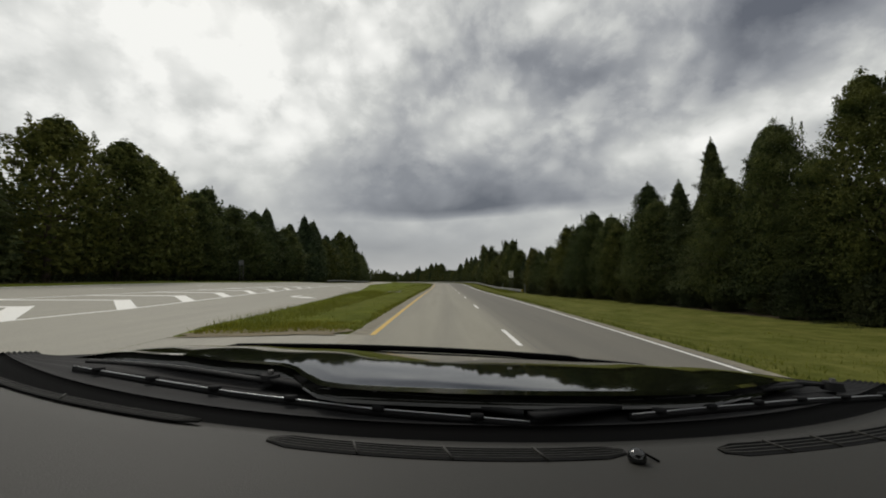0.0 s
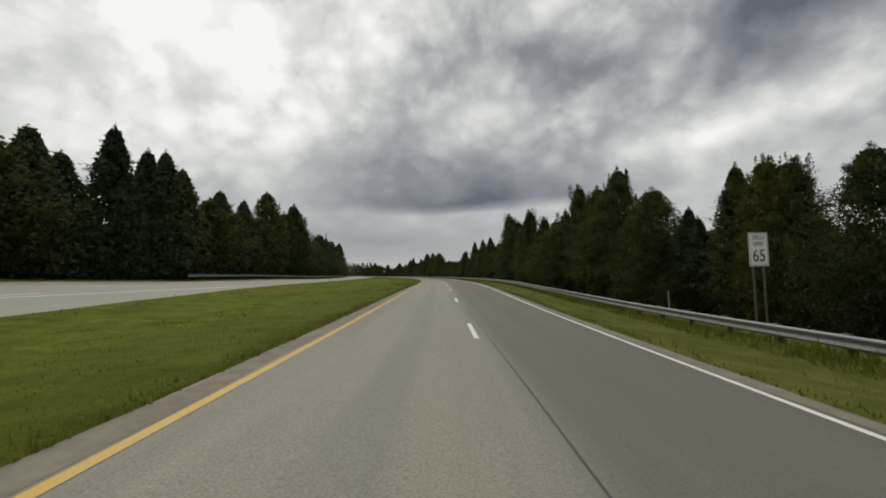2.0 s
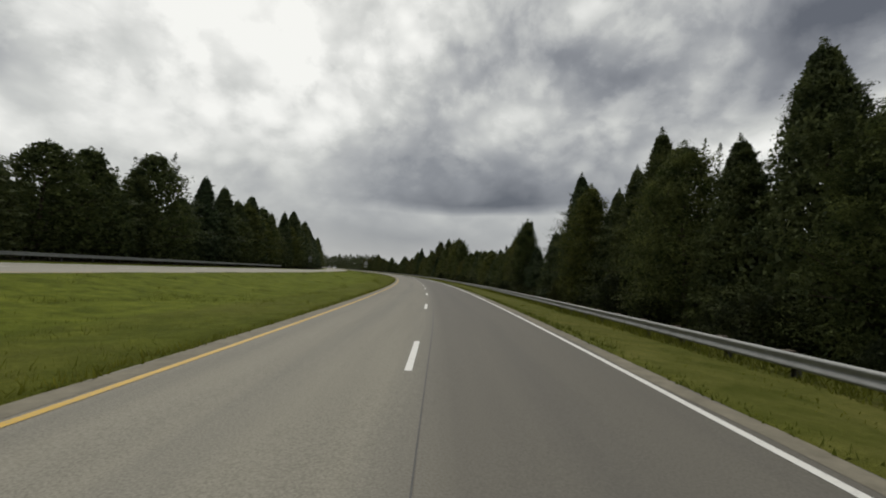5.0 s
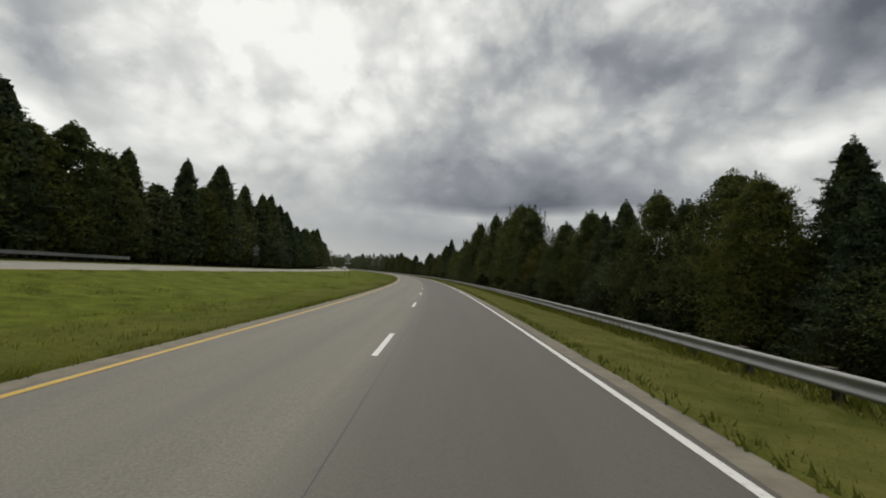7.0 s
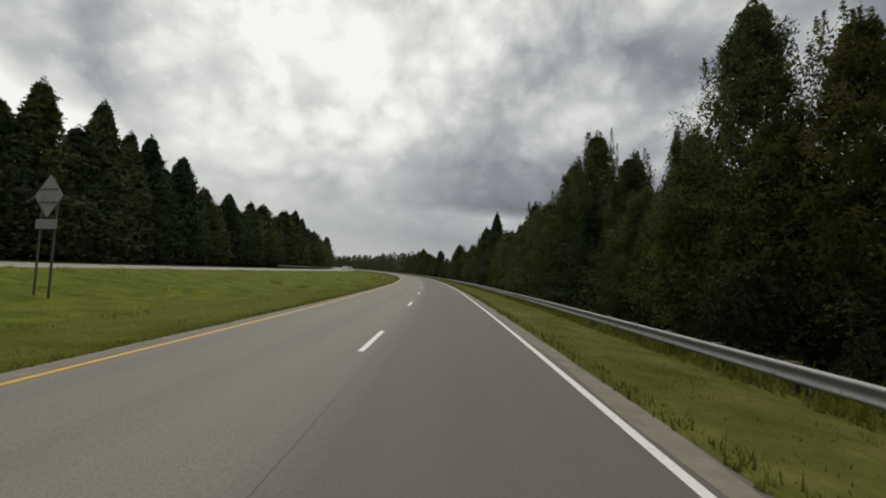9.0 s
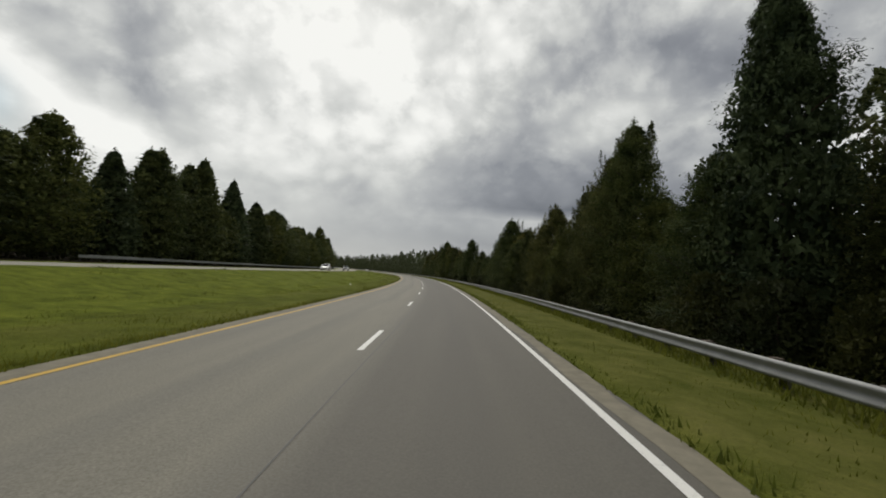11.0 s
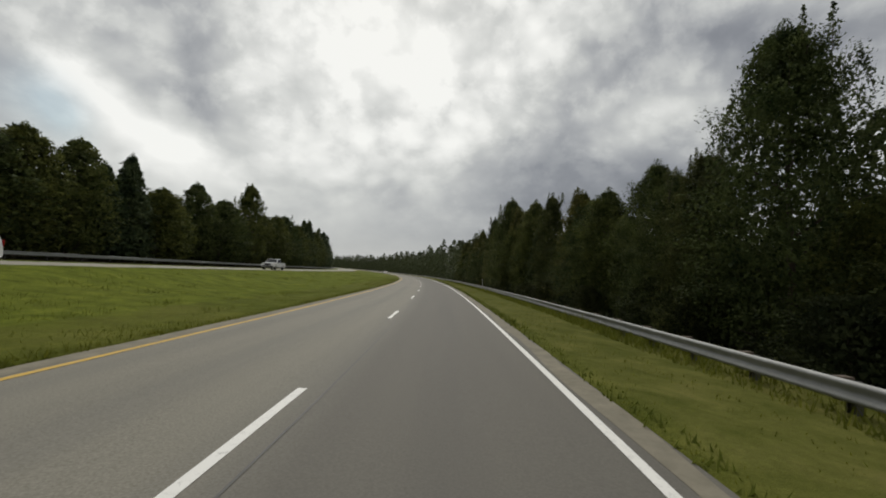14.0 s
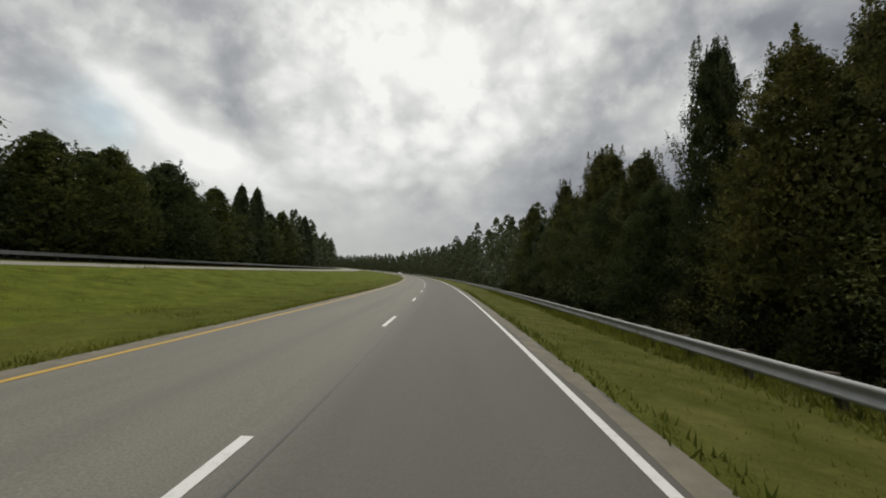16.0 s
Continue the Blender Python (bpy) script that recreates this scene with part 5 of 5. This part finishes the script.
def sedan(s, off):
    top = tagged(new("sedan"), "small pale sedan far ahead on the road", "car")
    prof = [(2.2, 0.28), (2.25, 0.58), (2.1, 0.78), (1.1, 0.92), (0.35, 1.38), (-0.9, 1.42), (-1.6, 1.02), (-2.2, 0.96), (-2.28, 0.5), (-2.2, 0.28)]
    part("body", hull(prof, 0.90, 0.30, 0.05), M_CARWHITE, top)
    pane(top, [(0.68, -1.58, 1.04), (-0.68, -1.58, 1.04), (-0.60, -0.98, 1.38), (0.60, -0.98, 1.38)], "rear_window")
    for sx in (-1, 1):
        wheel(top, sx * 0.80, 1.35, 0.32, 0.2)
        wheel(top, sx * 0.80, -1.35, 0.32, 0.2)
        lamp_box(top, sx * 0.70, -2.24, 0.80, 0.34, 0.14, M_TAIL, "tail_light")
        pts = [(sx * 0.885, 0.9, 0.96), (sx * 0.885, -1.35, 0.96), (sx * 0.77, -0.9, 1.34), (sx * 0.77, 0.3, 1.34)]
        pane(top, pts if sx < 0 else pts[::-1])
    top.matrix_basis = put(s, off)


minivan(445.6, -24.5)
pickup(491.8, -23.9)
sedan(690.0, -1.9)


# ---------------------------------------------------------------- the car from which the drive starts
M_DASH = mat_plain("grained dashboard plastic", (0.0245, 0.0228, 0.0182), 0.66, 0, 0.12, 60, 0.4, 0.25)
M_VENT = mat_plain("vent black", (0.002, 0.002, 0.002), 0.8, 0, 0.2, 30, 0.1)
M_HOOD = mat_plain("dark green-black car paint", (0.0055, 0.006, 0.0042), 0.05, 0.0, 0.1, 4, 0.5, 0, 0.0)
M_DOME = mat_plain("smoked sensor glass", (0.010, 0.010, 0.010), 0.14, 0, 0.1, 30, 0.8, 0)
M_COWL = mat_plain("black cowl plastic", (0.011, 0.011, 0.0115), 0.8, 0, 0.3, 25, 0.2)
# pale colour that imitates the highlight on the wiper frames
M_GLINT = mat_plain("pale edge highlight", (0.10, 0.10, 0.10), 0.5, 0, 0.2, 30, 0.4, 0)
M_SEAL = mat_plain("black rubber", (0.0016, 0.0016, 0.0016), 0.95, 0, 0.3, 25, 0.05, 0.1)
M_BLADE_M = mat_plain("bare blade steel", (0.55, 0.55, 0.56), 0.3, 0.9, 0.1, 9, bumps=0)
EYE = 1.622          # height of the eye over the road


def sheet(name, us, vs, fn, mat, parent, label="", thick=0.004):
    """A thin shell over a grid of two parameters."""
    g = np.array([[fn(u, v) for v in vs] for u in us])
    f = grid_faces(len(us), len(vs))
    low = g.reshape(-1, 3) - (0, 0, thick)
    n = len(low)
    nr, nc = len(us), len(vs)
    rim = []
    edge = [(i * nc, (i + 1) * nc) for i in range(nr - 1)] + [((nr - 1) * nc + j, (nr - 1) * nc + j + 1) for j in range(nc - 1)]
    edge += [((i + 1) * nc + nc - 1, i * nc + nc - 1) for i in range(nr - 1)] + [(j + 1, j) for j in range(nc - 1)]
    rim = np.array([(a_, b_, b_ + n, a_ + n) for a_, b_ in edge])
    ob = new(name, mesh_np(name, np.concatenate([g.reshape(-1, 3), low]), np.concatenate([f[:, ::-1], f + n, rim]), mats=(mat,), smooth=True))
    ob.parent = parent
    if label:
        ob["label"] = label
    return ob


def glass_line(x):
    return 0.506 + 0.37 * x * x


def bar(name, pts, w, h, mat, parent, label=""):
    """A bar of rectangular section along points."""
    pts = np.asarray(pts, float)
    d = np.gradient(pts, axis=0)
    side = np.stack([d[:, 1], -d[:, 0], np.zeros(len(d))], 1)
    side /= np.linalg.norm(side, axis=1)[:, None]
    up = np.array((0, 0, h / 2))
    ring = np.stack([pts - side * w / 2 - up, pts + side * w / 2 - up, pts + side * w / 2 + up, pts - side * w / 2 + up], 1)
    n = len(pts)
    q = []
    for i in range(n - 1):
        for k in range(4):
            b_, c_ = i * 4 + k, i * 4 + (k + 1) % 4
            q.append((b_, c_, c_ + 4, b_ + 4))
    q += [(3, 2, 1, 0), (4 * n - 4, 4 * n - 3, 4 * n - 2, 4 * n - 1)]
    ob = new(name, mesh_np(name, ring.reshape(-1, 3), np.array(q), mats=(mat,)))
    ob.parent = parent
    if label:
        ob["label"] = label
    return ob


def vent(dash, x0, x1, y_fn, width, slots, ribs):
    """A defroster grille on the dashboard: slot shade as flat black between narrow slats."""
    xs = np.linspace(x0, x1, 17)
    z = EYE - 0.18
    # the ends are rounded
    taper = lambda x: min(1.0, math.sqrt(max(0.0, 1 - max(0.0, 1 - min(x - x0, x1 - x) / 0.008) ** 2)) * 0.6 + 0.4)
    mid = lambda x: y_fn(x) - width * 0.5
    # no recess: a black sheet on the dash draws the dark of the openings
    body = sheet("vent", xs, (-1.0, 0.0, 1.0), lambda x, v: (x, mid(x) + v * width * 0.5 * taper(x), z + 0.0006), M_VENT, dash, "air vent, its slot shade drawn flat black", 0.002)
    for k in range(1, slots):
        q = k / slots - 0.5
        bar("slat", [(x, mid(x) - width * q * taper(x), z + 0.0010) for x in xs], width / slots * 0.22, 0.0005, M_DASH, body)
    for x in np.linspace(x0, x1, ribs + 2)[1:-1]:
        bar("rib", [(x - 0.004, y_fn(x) - 0.001, z + 0.0018), (x + 0.006, y_fn(x) - width + 0.001, z + 0.0018)], 0.0022, 0.002, M_DASH, body)


def step_up(x, a, b):
    q = min(1.0, max(0.0, (x - a) / (b - a)))
    return q * q * (3 - 2 * q)


def along(pts, n, z, arch=0.0):
    """Points evenly spread over a line of (x, y) stations."""
    pts = np.asarray(pts, float)
    d = np.concatenate([[0], np.cumsum(np.linalg.norm(np.diff(pts, axis=0), axis=1))])
    q = np.linspace(0, d[-1], n)
    out = np.stack([np.interp(q, d, pts[:, 0]), np.interp(q, d, pts[:, 1]), np.full(n, z)], 1)
    out[:, 2] += arch * np.sin(np.pi * q / d[-1])
    return out


def wiper(car, blade, arm, link_, pivot):
    """Blade with its bright spine and clips, the arm in two lengths, the frame over the blade and the pivot."""
    z = EYE - 0.190
    w = tagged(new("wiper"))
    w.parent = car
    line = along(blade, 25, z)
    bar("blade", line + (0, 0.004, -0.006), 0.010, 0.010, M_COWL, w, "black rubber wiper blade")
    bar("spine", line, 0.0015, 0.0016, M_BLADE_M, w, "bright steel blade spine")
    for k in range(2, 25, 4):
        p = line[k] + (0, 0.001, 0.001)
        bar("clip", [p - (0.009, 0, 0), p + (0.009, 0.0, 0)], 0.010, 0.007, M_COWL, w)
    a = along(arm, 15, z + 0.004, 0.004)
    bar("arm", a[:8], 0.022, 0.006, M_COWL, w, "black wiper arm")
    bar("arm_end", a[7:], 0.013, 0.006, M_COWL, w)
    fr = along(link_, 12, z + 0.003, 0.004)
    bar("frame", fr, 0.011, 0.005, M_COWL, w)
    # the highlight along the frame's edge is laid on as a pale strip
    bar("frame_edge", fr + (0, 0.005, 0.003), 0.002, 0.001, M_GLINT, w, "pale strip painted as the wiper frame's edge highlight")
    bm = bmesh.new()
    bmesh.ops.create_cone(bm, cap_ends=True, segments=18, radius1=0.020, radius2=0.016, depth=0.016, matrix=pose(pivot[0], pivot[1], z + 0.004))
    cap = part("pivot", bm, M_COWL, w)
    bm = bmesh.new()
    bmesh.ops.create_cone(bm, cap_ends=True, segments=6, radius1=0.006, radius2=0.005, depth=0.008, matrix=pose(pivot[0], pivot[1], z + 0.015))
    part("nut", bm, M_POST, cap, "steel hexagon nut")


def own_car():
    car = tagged(new("car"), "dark car with grey dashboard, black wipers and glossy hood", "car")
    th = float(np.interp(0, SS, TH))
    p = at(np.float64(0.0), np.float64(-1.99))
    car.matrix_basis = pose(float(p[0]) - 0.104, float(p[1]), float(p[2]), 0, 3.68, math.degrees(th))
    xs = np.linspace(-1.0, 1.0, 41)
    top_z = EYE - 0.18

    def dash_pt(x, v):
        y = glass_line(x) - v * 0.62
        return (x, y, top_z - 0.010 * (1 - min(1, v * 9)) ** 2 - 0.25 * max(0, v - 0.8) ** 1.5)
    dash = sheet("dashboard", xs, np.linspace(0, 1, 15), dash_pt, M_DASH, car, "matt dark grey grained dashboard top", 0.03)
    vent(dash, -0.188, 0.205, lambda x: 0.462 + 0.58 * (x - 0.01) ** 2, 0.031, 5, 3)
    vent(dash, -0.76, -0.292, lambda x: 0.496 + 0.365 * x * x, 0.021, 4, 1)
    vent(dash, 0.318, 0.70, lambda x: 0.464 + 0.325 * x * x, 0.034, 4, 4)
    bm = bmesh.new()
    bmesh.ops.create_uvsphere(bm, u_segments=20, v_segments=12, radius=0.0095)
    bmesh.ops.delete(bm, geom=[v for v in bm.verts if v.co.z < -0.004], context="VERTS")
    dome = part("light_sensor", bm, M_DOME, dash, "small glossy black sensor dome", True)
    dome.location = (0.207, 0.444, top_z + 0.004)
    bar("sensor_wire", [(0.214, 0.466, top_z + 0.006), (0.222, 0.462, top_z + 0.004), (0.230, 0.450, top_z + 0.002)], 0.002, 0.002, M_VENT, dome).matrix_parent_inverse = Matrix.Translation((-0.207, -0.450, -top_z - 0.005))
    # black sealing strip, then the cowl on which the wipers lie, running on under the hood
    sheet("seal", xs, np.linspace(0, 1, 4), lambda x, v: (x, glass_line(x) + 0.004 + v * 0.072, EYE - 0.199), M_SEAL, car, "matt black rubber seal below the glass", 0.012)
    sheet("cowl", xs, np.linspace(0, 1, 27), lambda x, v: (x, glass_line(x) + 0.076 + v * (0.32 - 0.24 * step_up(abs(x), 0.70, 0.95)), EYE - 0.1985 - 0.012 * v + 0.002 * math.cos(v * 38)), M_COWL, car, "ribbed black plastic cowl below the windscreen", 0.02)

    def hood_pt(x, v):
        # the rear edge steps forward round the two wiper pivots
        notch = 0.125 * step_up(-x, 0.16, 0.30) * (1 - step_up(-x, 0.74, 0.92)) + 0.07 * step_up(x, 0.42, 0.78)
        y0, y1 = glass_line(x) + 0.11 + notch, 1.53 - 0.22 * x * x
        rear, lead = -0.164 - 0.030 * x * x - 0.16 * max(0.0, abs(x) - 0.66) ** 1.2, -0.270 - 0.013 * x
        side = 0.25 * max(0.0, abs(x) - 0.96) ** 1.5
        crease = 0.004 * math.exp(-((abs(x) - 0.52) / 0.05) ** 2) * (1 - 0.5 * v)
        return (x, y0 + (y1 - y0) * v, EYE + rear + (lead - rear) * v ** 1.55 + crease - side - 0.05 * max(0, v - 0.96) / 0.04)
    sheet("hood", np.linspace(-1.12, 1.12, 61), np.linspace(0, 1, 30), hood_pt, M_HOOD, car, "glossy dark hood mirroring the sky", 0.02)
    bar("deflector", [(x, 1.545 - 0.22 * x * x, EYE - 0.261 - 0.012 * x - 0.006 * step_up(x, 0.46, 0.50) - 0.012 * step_up(abs(x), 0.69, 0.76)) for x in np.linspace(-0.74, 0.76, 41)], 0.03, 0.016, M_SEAL, car, "black hood deflector strip")
    wiper(car, [(-0.711, 0.811), (-0.466, 0.723), (-0.324, 0.674), (-0.106, 0.620), (0.125, 0.586)],
          [(-0.302, 0.750), (-0.202, 0.694), (-0.042, 0.656), (0.120, 0.606)],
          [(-0.71, 0.842), (-0.52, 0.800), (-0.40, 0.765), (-0.30, 0.735)], (-0.305, 0.752))
    wiper(car, [(0.288, 0.634), (0.443, 0.688), (0.646, 0.754), (0.90, 0.818)],
          [(0.130, 0.598), (0.403, 0.706), (0.733, 0.862), (0.776, 0.855)],
          [(0.28, 0.655), (0.40, 0.706), (0.60, 0.790), (0.72, 0.845)], (0.790, 0.850))
    # the body under it
    prof = [(1.56, 0.35), (1.60, 0.70), (1.50, 1.22), (0.80, 1.28), (0.30, 1.16), (-3.2, 1.16), (-3.3, 0.9), (-3.25, 0.35)]
    part("body", hull(prof, 1.02, 0.05, 0.03), M_HOOD, car, "dark painted lower body")
    roof = lambda x, v: (x, -2.9 + 3.05 * v, EYE + 0.30 - 0.06 * x * x - 0.10 * (2 * v - 1) ** 2)
    sheet("roof", np.linspace(-0.74, 0.74, 15), np.linspace(0, 1, 9), roof, M_HOOD, car, "dark painted roof", 0.04)
    for sx in (-1, 1):
        bar("pillar", [(sx * 0.93, 0.80, 1.36), (sx * 0.84, 0.46, 1.60), (sx * 0.735, 0.12, EYE + 0.18)], 0.06, 0.07, M_TRIM, car)
        bar("pillar", [(sx * 0.93, -3.0, 1.12), (sx * 0.73, -2.7, EYE + 0.17)], 0.10, 0.10, M_TRIM, car)
        wheel(car, sx * 0.87, 0.85, 0.36, 0.24)
        wheel(car, sx * 0.87, -2.25, 0.36, 0.24)


own_car()
